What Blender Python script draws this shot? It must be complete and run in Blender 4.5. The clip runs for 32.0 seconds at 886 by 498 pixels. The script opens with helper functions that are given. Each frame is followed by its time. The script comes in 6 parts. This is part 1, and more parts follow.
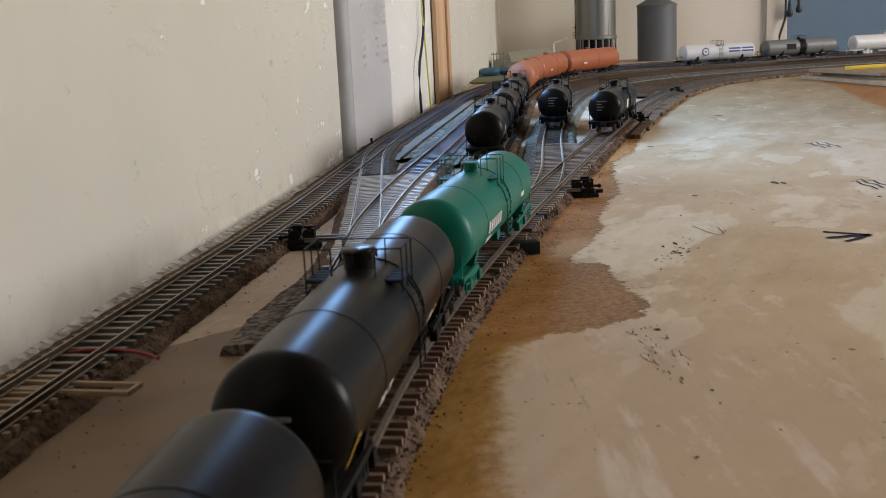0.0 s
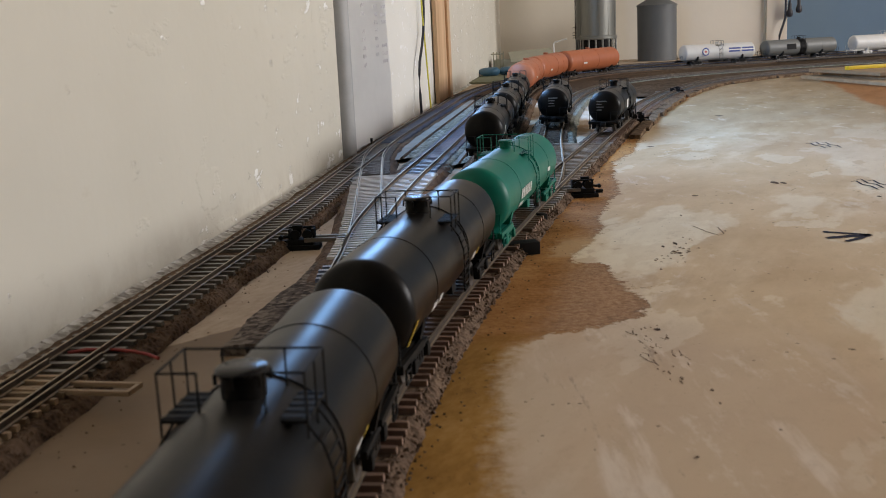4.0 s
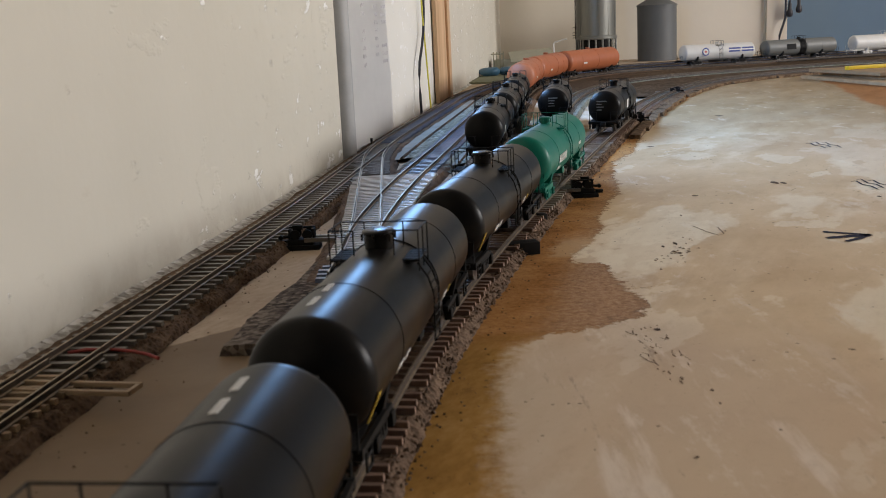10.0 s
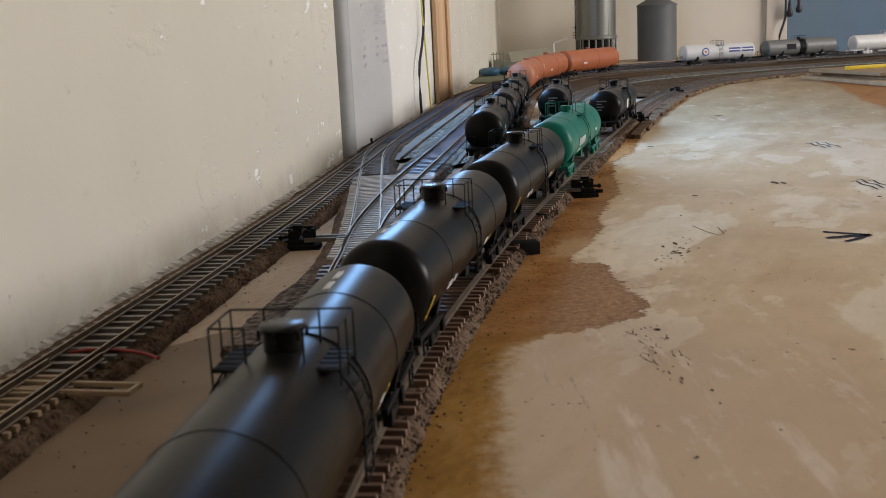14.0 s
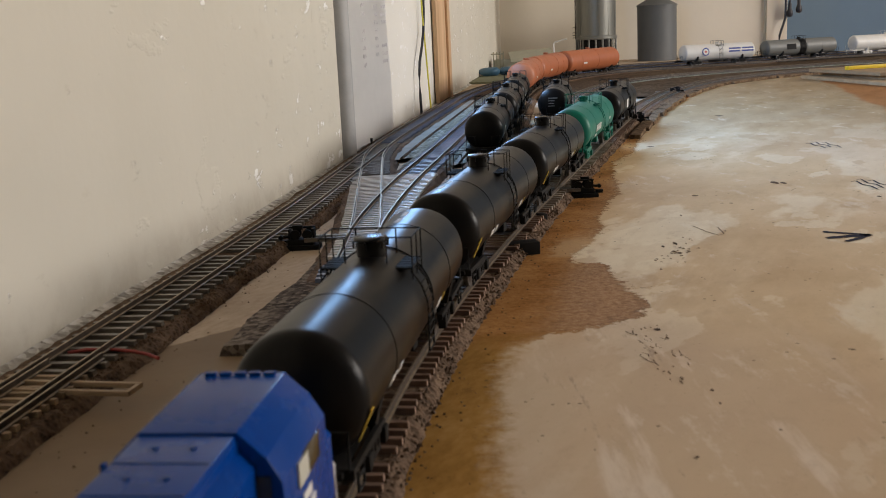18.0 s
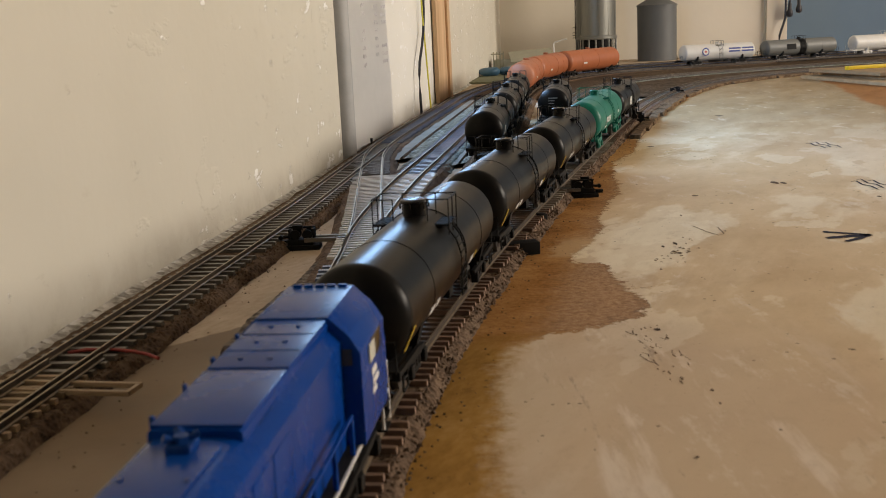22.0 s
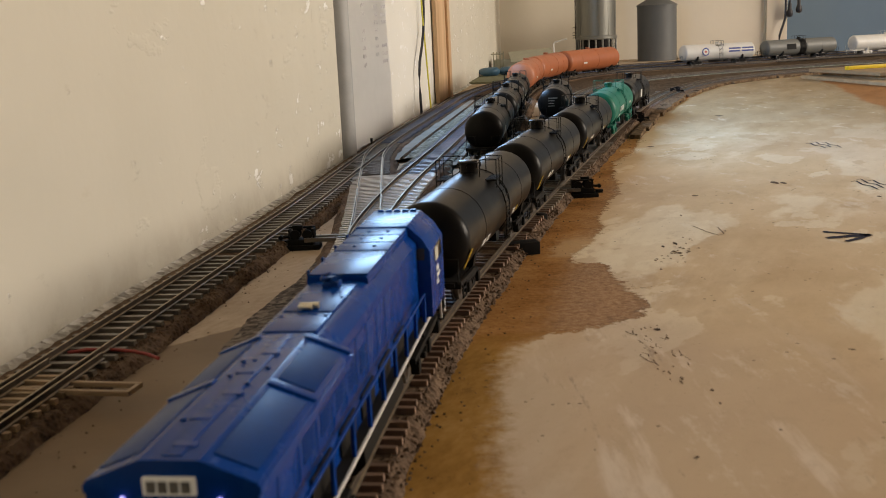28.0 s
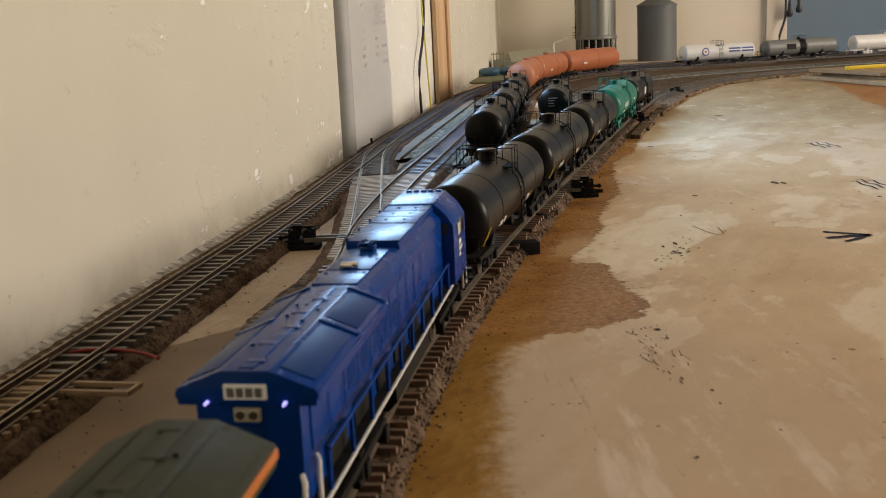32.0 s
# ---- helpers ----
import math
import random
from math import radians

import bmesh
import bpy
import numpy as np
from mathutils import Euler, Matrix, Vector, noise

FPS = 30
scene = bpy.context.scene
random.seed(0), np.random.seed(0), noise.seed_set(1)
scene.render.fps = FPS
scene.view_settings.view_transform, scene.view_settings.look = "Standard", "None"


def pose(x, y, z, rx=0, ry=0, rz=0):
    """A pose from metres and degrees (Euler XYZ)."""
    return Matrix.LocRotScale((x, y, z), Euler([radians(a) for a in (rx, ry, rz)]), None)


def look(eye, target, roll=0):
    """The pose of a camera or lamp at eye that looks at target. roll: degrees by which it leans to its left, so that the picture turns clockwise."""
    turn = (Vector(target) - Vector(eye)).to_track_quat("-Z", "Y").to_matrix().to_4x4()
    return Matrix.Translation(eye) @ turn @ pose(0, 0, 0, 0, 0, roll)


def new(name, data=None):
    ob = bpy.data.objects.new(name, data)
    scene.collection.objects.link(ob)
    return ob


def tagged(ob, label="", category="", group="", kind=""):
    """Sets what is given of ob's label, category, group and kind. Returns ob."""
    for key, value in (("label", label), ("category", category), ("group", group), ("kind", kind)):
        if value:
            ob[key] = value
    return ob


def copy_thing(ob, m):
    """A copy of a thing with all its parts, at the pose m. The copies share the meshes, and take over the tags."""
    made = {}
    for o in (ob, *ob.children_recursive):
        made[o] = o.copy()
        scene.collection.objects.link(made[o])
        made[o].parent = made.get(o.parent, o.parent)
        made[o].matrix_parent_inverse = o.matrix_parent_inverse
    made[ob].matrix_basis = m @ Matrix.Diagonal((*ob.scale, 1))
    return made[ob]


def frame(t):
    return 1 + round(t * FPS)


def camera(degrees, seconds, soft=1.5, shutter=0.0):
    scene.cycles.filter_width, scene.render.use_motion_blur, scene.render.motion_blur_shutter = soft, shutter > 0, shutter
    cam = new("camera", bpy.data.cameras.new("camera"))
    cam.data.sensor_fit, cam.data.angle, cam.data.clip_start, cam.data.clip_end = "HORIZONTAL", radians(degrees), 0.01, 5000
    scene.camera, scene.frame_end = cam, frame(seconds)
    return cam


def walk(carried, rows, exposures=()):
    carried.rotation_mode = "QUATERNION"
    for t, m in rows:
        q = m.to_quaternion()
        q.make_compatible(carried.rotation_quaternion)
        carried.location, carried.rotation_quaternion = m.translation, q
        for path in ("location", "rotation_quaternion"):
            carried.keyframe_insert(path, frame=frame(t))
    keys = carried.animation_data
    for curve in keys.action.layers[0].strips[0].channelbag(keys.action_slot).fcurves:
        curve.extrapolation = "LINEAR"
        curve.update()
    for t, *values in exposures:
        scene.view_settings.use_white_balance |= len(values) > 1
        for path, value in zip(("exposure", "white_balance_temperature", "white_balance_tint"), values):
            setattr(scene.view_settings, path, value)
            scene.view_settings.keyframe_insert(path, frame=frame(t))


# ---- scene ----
cam = camera(45, 32.0, 0.9)
cam.data.dof.use_dof, cam.data.dof.focus_distance, cam.data.dof.aperture_fstop = True, 1.1, 48.0
EYE = (0.0, 0.0, 0.12256)
walk(cam, [(0.0, pose(*EYE, 78.205, 2.644, -0.552)), (32.0, pose(*EYE, 78.205, 2.644, -0.552))],
     exposures=[(0.0, 0.0, 6150, 14), (12.0, 0.0, 6200, 14), (17.0, 0.0, 6300, 14), (19.0, 0.02, 6850, 14), (22.0, 0.06, 7200, 14), (32.0, 0.06, 7400, 14)])

# ---------------------------------------------------------------- light
world = bpy.data.worlds.new("sky")
scene.world = world
world.use_nodes = True
wn = world.node_tree
sky = wn.nodes.new("ShaderNodeTexSky")
sky.sky_type, sky.sun_disc = "NISHITA", False
sky.sun_elevation, sky.sun_rotation = radians(38), radians(-70)
wn.links.new(sky.outputs[0], wn.nodes["Background"].inputs[0])
wn.nodes["Background"].inputs[1].default_value = 0.12


def area_lamp(name, m, sx, sy, watts, color):
    data = bpy.data.lights.new(name, "AREA")
    data.shape, data.size, data.size_y, data.energy, data.color = "RECTANGLE", sx, sy, watts, color
    ob = new(name, data)
    ob.matrix_world = m
    return ob


WALL_ANGLE = math.atan(0.131)


def on_wall(u, z=0.0, out=0.0):
    """A place u metres along the long wall from its near mark, out metres in front of it."""
    s, c = math.sin(WALL_ANGLE), math.cos(WALL_ANGLE)
    return Vector((-0.1055 + u * s + out * c, 0.911 + u * c - out * s, z))


# daylight in the openings: the small window high in the long wall, and the wide one across the room
WIN_U0, WIN_U1, WIN_Z0, WIN_Z1 = 0.14, 0.76, 0.19, 0.47
a, b = on_wall((WIN_U0 + WIN_U1) / 2, (WIN_Z0 + WIN_Z1) / 2, 0.004), on_wall((WIN_U0 + WIN_U1) / 2, (WIN_Z0 + WIN_Z1) / 2, 1.0)
area_lamp("window_daylight", look(a, b), WIN_U1 - WIN_U0, WIN_Z1 - WIN_Z0, 8.4, (0.29, 0.57, 1.0))
area_lamp("wide_window_daylight", look((3.35, 1.20, 0.93), (0.0, 1.20, 0.35)), 2.2, 0.84, 92.0, (1.0, 0.945, 0.86))

# ---------------------------------------------------------------- materials


class Nodes:
    def __init__(self, name, rough=0.6, metal=0.0, spec=0.5):
        self.mat = bpy.data.materials.new(name)
        self.mat.use_nodes = True
        self.t = self.mat.node_tree
        self.b = self.t.nodes["Principled BSDF"]
        self.b.inputs["Roughness"].default_value = rough
        self.b.inputs["Metallic"].default_value = metal
        self.b.inputs["Specular IOR Level"].default_value = spec
        self.pos = self.node("ShaderNodeTexCoord").outputs["Object"]

    def node(self, kind):
        return self.t.nodes.new(kind)

    def link(self, a, b):
        self.t.links.new(a, b)

    def world_pos(self):
        return self.node("ShaderNodeNewGeometry").outputs["Position"]

    def noise(self, scale, detail=4.0, rough=0.6, vec=None, stretch=None):
        n = self.node("ShaderNodeTexNoise")
        n.inputs["Scale"].default_value, n.inputs["Detail"].default_value, n.inputs["Roughness"].default_value = scale, detail, rough
        v = vec or self.pos
        if stretch:
            m = self.node("ShaderNodeMapping")
            m.inputs["Scale"].default_value = stretch
            self.link(v, m.inputs[0])
            v = m.outputs[0]
        self.link(v, n.inputs["Vector"])
        return n.outputs["Fac"]

    def voronoi(self, scale, vec=None, feature="F1"):
        n = self.node("ShaderNodeTexVoronoi")
        n.feature = feature
        n.inputs["Scale"].default_value = scale
        self.link(vec or self.pos, n.inputs["Vector"])
        return n

    def ramp(self, fac, stops):
        r = self.node("ShaderNodeValToRGB")
        e = r.color_ramp.elements
        while len(e) < len(stops):
            e.new(0.5)
        for el, (p, c) in zip(e, stops):
            el.position = p
            el.color = (*c, 1) if isinstance(c, tuple) else (c, c, c, 1)
        self.link(fac, r.inputs[0])
        return r.outputs[0]

    def mix(self, fac, a, b, how="MIX"):
        m = self.node("ShaderNodeMix")
        m.data_type, m.blend_type = "RGBA", how
        for s, v in ((m.inputs[0], fac), (m.inputs[6], a), (m.inputs[7], b)):
            if isinstance(v, (int, float)):
                s.default_value = v
            elif isinstance(v, tuple):
                s.default_value = (*v, 1)
            else:
                self.link(v, s)
        return m.outputs[2]

    def math(self, op, a, b=0.0, c=None):
        m = self.node("ShaderNodeMath")
        m.operation = op
        for s, v in zip(m.inputs, (a, b, c)):
            if v is None:
                continue
            if isinstance(v, (int, float)):
                s.default_value = v
            else:
                self.link(v, s)
        return m.outputs[0]

    def step(self, v, lo, hi):
        m = self.node("ShaderNodeMapRange")
        m.interpolation_type = "SMOOTHSTEP"
        self.link(v, m.inputs[0])
        m.inputs[1].default_value, m.inputs[2].default_value = lo, hi
        return m.outputs[0]

    def color(self, c):
        if isinstance(c, tuple):
            self.b.inputs["Base Color"].default_value = (*c, 1)
        else:
            self.link(c, self.b.inputs["Base Color"])
        return self

    def rough(self, fac, lo, hi):
        m = self.node("ShaderNodeMapRange")
        self.link(fac, m.inputs[0])
        m.inputs[3].default_value, m.inputs[4].default_value = lo, hi
        self.link(m.outputs[0], self.b.inputs["Roughness"])
        return self

    def bump(self, height, strength, dist):
        n = self.node("ShaderNodeBump")
        n.inputs["Strength"].default_value, n.inputs["Distance"].default_value = strength, dist
        self.link(height, n.inputs["Height"])
        old = self.b.inputs["Normal"]
        if old.is_linked:
            self.link(old.links[0].from_socket, n.inputs["Normal"])
        self.link(n.outputs[0], old)
        return self


def paint(name, c, rough=0.4, vary=0.18, metal=0.0, spec=0.5, dust=0.0, dust_color=(0.35, 0.3, 0.25)):
    """Plain paint or plastic with a little unevenness in colour and gloss."""
    n = Nodes(name, rough, metal, spec)
    big, fine = n.noise(60, 5), n.noise(900, 3)
    dark = tuple(v * (1 - vary) for v in c)
    lite = tuple(min(1, v * (1 + vary)) for v in c)
    col = n.ramp(n.mix(0.35, big, fine), [(0.3, dark), (0.7, lite)])
    if dust:
        col = n.mix(n.math("MULTIPLY", n.step(n.noise(140, 6, 0.7), 0.5, 0.8), dust), col, dust_color)
    n.color(col).rough(big, rough * 0.8, min(1, rough * 1.25))
    n.bump(fine, 0.08, 0.0002)
    return n.mat


def wood(name, a, b, scale=60.0, along=(1, 0.06, 1), rough=0.65, vary=True, spec=0.5):
    n = Nodes(name, rough, 0.0, spec)
    if vary:
        rnd = n.node("ShaderNodeObjectInfo").outputs["Random"]
        add = n.node("ShaderNodeVectorMath")
        add.operation = "ADD"
        n.link(n.pos, add.inputs[0])
        n.link(rnd, add.inputs[1])
        vec = add.outputs[0]
    else:
        rnd, vec = None, n.pos
    grain = n.noise(scale, 6, 0.65, vec, along)
    col = n.ramp(grain, [(0.3, a), (0.7, b)])
    if vary:
        col = n.mix(n.math("MULTIPLY", rnd, 0.45), col, tuple(v * 0.45 for v in a))
    n.color(col).bump(grain, 0.3, 0.0004)
    return n.mat


# plastered, painted wall: trowel relief, hairline scratches, chips of fresh white
n = Nodes("cream_plaster", 0.72)
cloud, trowel, fine = n.noise(2.2, 5), n.noise(9, 5, 0.55), n.noise(160, 4)
col = n.ramp(cloud, [(0.3, (0.60, 0.565, 0.475)), (0.7, (0.69, 0.655, 0.565))])
here = n.node("ShaderNodeSeparateXYZ")
n.link(n.pos, here.inputs[0])
# curled flakes of fresh white, thick towards the pipe and along the foot, rare elsewhere
worn = n.math("MULTIPLY", n.step(here.outputs[0], -0.45, 0.10), 0.065)
low = n.math("MULTIPLY", n.math("SUBTRACT", 1.0, n.step(here.outputs[2], 0.0, 0.05)), 0.02)
flakes = n.math("ADD", n.noise(60, 7, 0.72, None, (0.55, 1, 1.0)), n.math("ADD", worn, low))
chip = n.math("MULTIPLY", n.step(flakes, 0.650, 0.660), n.step(n.noise(17, 3), 0.42, 0.52))
col = n.mix(chip, col, (0.93, 0.92, 0.88))
lip = n.math("MULTIPLY", n.step(flakes, 0.635, 0.650), n.math("SUBTRACT", 1.0, chip))
col = n.mix(n.math("MULTIPLY", lip, 0.12), col, (0.34, 0.29, 0.21))
stain = n.step(n.noise(26, 6, 0.7, None, (0.5, 1, 1.2)), 0.66, 0.76)
col = n.mix(n.math("MULTIPLY", stain, 0.22), col, (0.40, 0.34, 0.24))
dirt = n.math("MULTIPLY", n.math("SUBTRACT", 1.0, n.step(here.outputs[2], 0.0, 0.030)), n.step(n.noise(34, 5, 0.7), 0.40, 0.62))
col = n.mix(n.math("MULTIPLY", dirt, 0.30), col, (0.40, 0.34, 0.26))
ridge = n.step(n.noise(20, 5, 0.6, None, (0.5, 1, 1.0)), 0.60, 0.64)
n.color(col).bump(chip, 0.8, 0.0012).bump(trowel, 0.28, 0.006).bump(fine, 0.10, 0.0006).bump(ridge, 0.35, 0.0012)
PLASTER = n.mat

n = Nodes("flaking_plaster", 0.7)
cloud, fine = n.noise(3.0, 5), n.noise(120, 4)
col = n.ramp(cloud, [(0.3, (0.70, 0.68, 0.62)), (0.7, (0.80, 0.78, 0.72))])
flake = n.step(n.noise(70, 6, 0.75, None, (0.45, 1, 0.8)), 0.60, 0.615)
col = n.mix(flake, col, (0.93, 0.92, 0.90))
n.color(col).bump(flake, 0.5, 0.0012).bump(fine, 0.2, 0.001)
FLAKING = n.mat

n = Nodes("white_wall_paint", 0.75)
cloud, fine = n.noise(2.5, 5), n.noise(120, 4)
n.color(n.ramp(cloud, [(0.3, (0.75, 0.68, 0.56)), (0.7, (0.84, 0.77, 0.645))])).bump(fine, 0.15, 0.001).bump(n.noise(9, 5), 0.25, 0.006)
BACKWALL = n.mat

n = Nodes("blue_wall_paint", 0.7)
n.color(n.ramp(n.noise(2.0, 4), [(0.3, (0.115, 0.175, 0.25)), (0.7, (0.15, 0.22, 0.295))])).bump(n.noise(100, 4), 0.1, 0.001)
BLUEWALL = n.mat

# unseen ceiling, its dark brown chosen to dim reflections on the tank tops
n = Nodes("ceiling_paint", 0.9)
n.color(n.ramp(n.noise(2.0, 4), [(0.3, (0.24, 0.20, 0.155)), (0.7, (0.33, 0.28, 0.22))]))
CEILING = n.mat
n = Nodes("concrete_floor", 0.8)
n.color(n.ramp(n.noise(6.0, 6), [(0.3, (0.22, 0.21, 0.2)), (0.7, (0.32, 0.31, 0.29))])).bump(n.noise(80, 4), 0.2, 0.001)
CONCRETE = n.mat


def plywood():
    """Bare sheet: thin coats of whitewash, brown stain and glue along the curved track, dried spills, knots; greyer and varnished on the wall's side."""
    n = Nodes("stained_plywood", 0.7, 0.0, 0.05)
    p = n.world_pos()
    sep = n.node("ShaderNodeSeparateXYZ")
    n.link(p, sep.inputs[0])
    x, y = sep.outputs[0], sep.outputs[1]
    turned = n.node("ShaderNodeMapping")
    turned.inputs["Rotation"].default_value = (0, 0, radians(24))
    n.link(p, turned.inputs[0])
    q = turned.outputs[0]

    def mul(a, b):
        return n.math("MULTIPLY", a, b)

    def inv(a):
        return n.math("SUBTRACT", 1.0, a)

    def wobble(fac, much):
        return mul(n.math("SUBTRACT", fac, 0.5), much)

    grain = n.noise(30, 8, 0.68, q, (1.0, 0.30, 1.0))
    fine = n.noise(240, 5, 0.65, q, (1.0, 0.4, 1.0))
    cloud = n.noise(5.0, 6, 0.60, p)
    blot = n.noise(15, 6, 0.66, p)
    ply = n.ramp(n.mix(0.6, grain, cloud), [(0.34, (0.51, 0.355, 0.205)), (0.5, (0.63, 0.465, 0.285)), (0.66, (0.72, 0.555, 0.365))])
    # whitewash in thin coats, each with one crisp dried edge and a soft one
    coat = n.ramp(grain, [(0.3, (0.74, 0.62, 0.44)), (0.7, (0.86, 0.755, 0.57))])
    for scale, turn, lo, hi, much in ((4.6, 0.42, 0.49, 0.515, 0.62), (7.5, 0.30, 0.50, 0.66, 0.60), (12.0, 0.5, 0.56, 0.58, 0.55)):
        ply = n.mix(mul(n.step(n.noise(scale, 7, 0.56, q, (1.0, turn, 1.0)), lo, hi), much), ply, coat)
    pink = n.step(n.noise(3.4, 5, 0.52, p), 0.47, 0.60)
    ply = n.mix(mul(pink, 0.30), ply, (0.56, 0.395, 0.275))
    bare = n.step(n.noise(8.5, 8, 0.58, q, (1.0, 0.6, 1.0)), 0.585, 0.60)
    ply = n.mix(mul(bare, 0.42), ply, (0.50, 0.335, 0.20))
    # greyer, rubbed strip beside the stain close by, with pale trowel strokes along the track
    rubbed = mul(inv(n.step(n.math("ADD", y, wobble(cloud, 0.3)), 0.34, 0.46)), inv(n.step(x, 0.08, 0.17)))
    ply = n.mix(mul(rubbed, 0.45), ply, (0.56, 0.435, 0.32))
    strokes = n.step(n.noise(42, 7, 0.62, p, (1.0, 0.14, 1.0)), 0.54, 0.64)
    ply = n.mix(mul(mul(strokes, rubbed), 0.75), ply, (0.78, 0.66, 0.53))
    scored = n.step(n.noise(75, 6, 0.7, p, (1.0, 0.18, 1.0)), 0.60, 0.68)
    ply = n.mix(mul(mul(scored, rubbed), 0.55), ply, (0.33, 0.23, 0.16))
    wisps = n.step(n.noise(22, 8, 0.72, q, (1.0, 0.16, 1.0)), 0.60, 0.72)
    ply = n.mix(mul(wisps, 0.35), ply, (0.74, 0.65, 0.53))
    # far board darkened and yellowed in its colour to offset the window's blue glare
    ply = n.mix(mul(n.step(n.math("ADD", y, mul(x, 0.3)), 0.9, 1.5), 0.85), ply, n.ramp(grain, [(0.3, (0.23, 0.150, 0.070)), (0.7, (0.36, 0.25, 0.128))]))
    mottle = n.noise(70, 8, 0.72, q, (1.0, 0.5, 1.0))
    ply = n.mix(mul(n.step(mottle, 0.52, 0.68), 0.20), ply, (0.42, 0.285, 0.175))
    ply = n.mix(mul(n.step(n.noise(44, 9, 0.75, p, (1.0, 0.35, 1.0)), 0.56, 0.66), 0.40), ply, (0.78, 0.69, 0.56))
    grit = n.noise(520, 6, 0.8, p)
    ply = n.mix(mul(n.step(grit, 0.58, 0.68), 0.38), ply, (0.28, 0.19, 0.12))
    # how far to the side of the curved track, and how wide the stain lies along it
    dx = n.math("SUBTRACT", x, n.math("ADD", -0.07775, mul(y, n.math("ADD", 0.143, mul(y, 0.08)))))
    ragged = n.math("ADD", wobble(n.noise(17, 7, 0.62, p), 0.022), wobble(n.noise(110, 8, 0.78, p), 0.026))
    d = n.math("ADD", dx, ragged)
    width = n.ramp(n.math("DIVIDE", n.math("ADD", n.math("ADD", y, wobble(blot, 0.03)), wobble(n.noise(130, 8, 0.78, p), 0.030)), 1.4), [(yy / 1.4, ww * 10) for yy, ww in (
        (0.20, 0.054), (0.264, 0.049), (0.31, 0.041), (0.356, 0.0355), (0.398, 0.037), (0.411, 0.045), (0.418, 0.072), (0.428, 0.083), (0.456, 0.081), (0.490, 0.071), (0.528, 0.063),
        (0.542, 0.044), (0.560, 0.043), (0.60, 0.052), (0.67, 0.047), (0.78, 0.050), (0.85, 0.041), (0.92, 0.031), (1.0, 0.040), (1.2, 0.026), (1.4, 0.022))])
    past = n.math("SUBTRACT", d, mul(width, 0.1))
    crisp = inv(n.step(past, -0.0012, 0.0012))
    soft = inv(n.step(past, -0.008, 0.005))
    cover = n.mix(n.step(y, 0.395, 0.415), soft, crisp)
    ochre = n.ramp(n.mix(0.5, fine, blot), [(0.3, (0.22, 0.108, 0.024)), (0.50, (0.39, 0.212, 0.056)), (0.72, (0.52, 0.315, 0.112))])
    brown = n.ramp(n.mix(0.6, n.noise(330, 7, 0.8, p), blot), [(0.38, (0.12, 0.050, 0.014)), (0.48, (0.34, 0.155, 0.047)), (0.62, (0.55, 0.30, 0.11))])
    far = n.step(n.math("ADD", y, wobble(blot, 0.12)), 0.385, 0.425)
    stain = n.mix(far, ochre, brown)
    # dried, plaster-coloured spill over the stain's outer part
    gouged = n.step(n.noise(64, 9, 0.8, p, (1.0, 0.7, 1.0)), 0.56, 0.64)
    stain = n.mix(mul(gouged, 0.4), stain, (0.15, 0.070, 0.025))
    spill = mul(n.step(n.math("ADD", d, wobble(blot, 0.03)), 0.030, 0.052), n.step(y, 0.405, 0.42))
    stain = n.mix(mul(spill, 0.72), stain, n.ramp(n.noise(300, 7, 0.8, p), [(0.40, (0.23, 0.13, 0.066)), (0.50, (0.38, 0.228, 0.122)), (0.62, (0.52, 0.34, 0.198))]))
    rim_mark = mul(mul(n.step(past, -0.0035, -0.0012), crisp), n.step(y, 0.40, 0.42))
    stain = n.mix(mul(rim_mark, 0.40), stain, (0.15, 0.09, 0.05))
    pale_gap = mul(mul(n.step(y, 0.548, 0.556), inv(n.step(n.math("ADD", y, wobble(grain, 0.04)), 0.585, 0.61))), n.step(d, 0.026, 0.034))
    stain = n.mix(mul(pale_gap, 0.6), stain, (0.60, 0.42, 0.24))
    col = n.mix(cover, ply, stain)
    # the strip between the two tracks: dull grey-brown varnish close by, chalky whitewash with rusty puddles behind its edge
    wall_side = inv(n.step(dx, -0.020, -0.014))
    dull = n.ramp(n.mix(0.6, blot, cloud), [(0.32, (0.20, 0.140, 0.088)), (0.52, (0.27, 0.195, 0.128)), (0.70, (0.35, 0.265, 0.185))])
    chalk = n.ramp(n.mix(0.5, blot, fine), [(0.3, (0.40, 0.30, 0.21)), (0.6, (0.60, 0.49, 0.375))])
    chalk = n.mix(mul(n.step(n.noise(21, 6, 0.6, p, (1.0, 0.5, 1.0)), 0.55, 0.60), 0.65), chalk, (0.36, 0.215, 0.10))
    behind = n.step(n.math("ADD", n.math("SUBTRACT", y, mul(x, 0.96)), wobble(n.noise(70, 5, 0.6, p), 0.012)), 0.527, 0.530)
    col = n.mix(wall_side, col, n.mix(behind, dull, chalk))
    # varnished corner of the sheet beside the plank stack
    vx = n.math("ADD", n.math("SUBTRACT", n.math("SUBTRACT", x, 0.265), mul(y, 0.215)), wobble(cloud, 0.05))
    varnish = mul(n.step(vx, -0.006, 0.006), n.step(y, 1.22, 1.30))
    col = n.mix(varnish, col, n.ramp(grain, [(0.3, (0.25, 0.105, 0.036)), (0.7, (0.35, 0.165, 0.062))]))
    # specks, gouges
    tiny = n.voronoi(150, p)
    dots = mul(n.math("LESS_THAN", tiny.outputs["Distance"], mul(n.noise(40, 3, 0.5, p), 0.20)), n.math("GREATER_THAN", n.noise(9, 4, 0.6, p), 0.53))
    col = n.mix(mul(dots, 0.6), col, (0.10, 0.06, 0.035))
    v = n.voronoi(34, p)
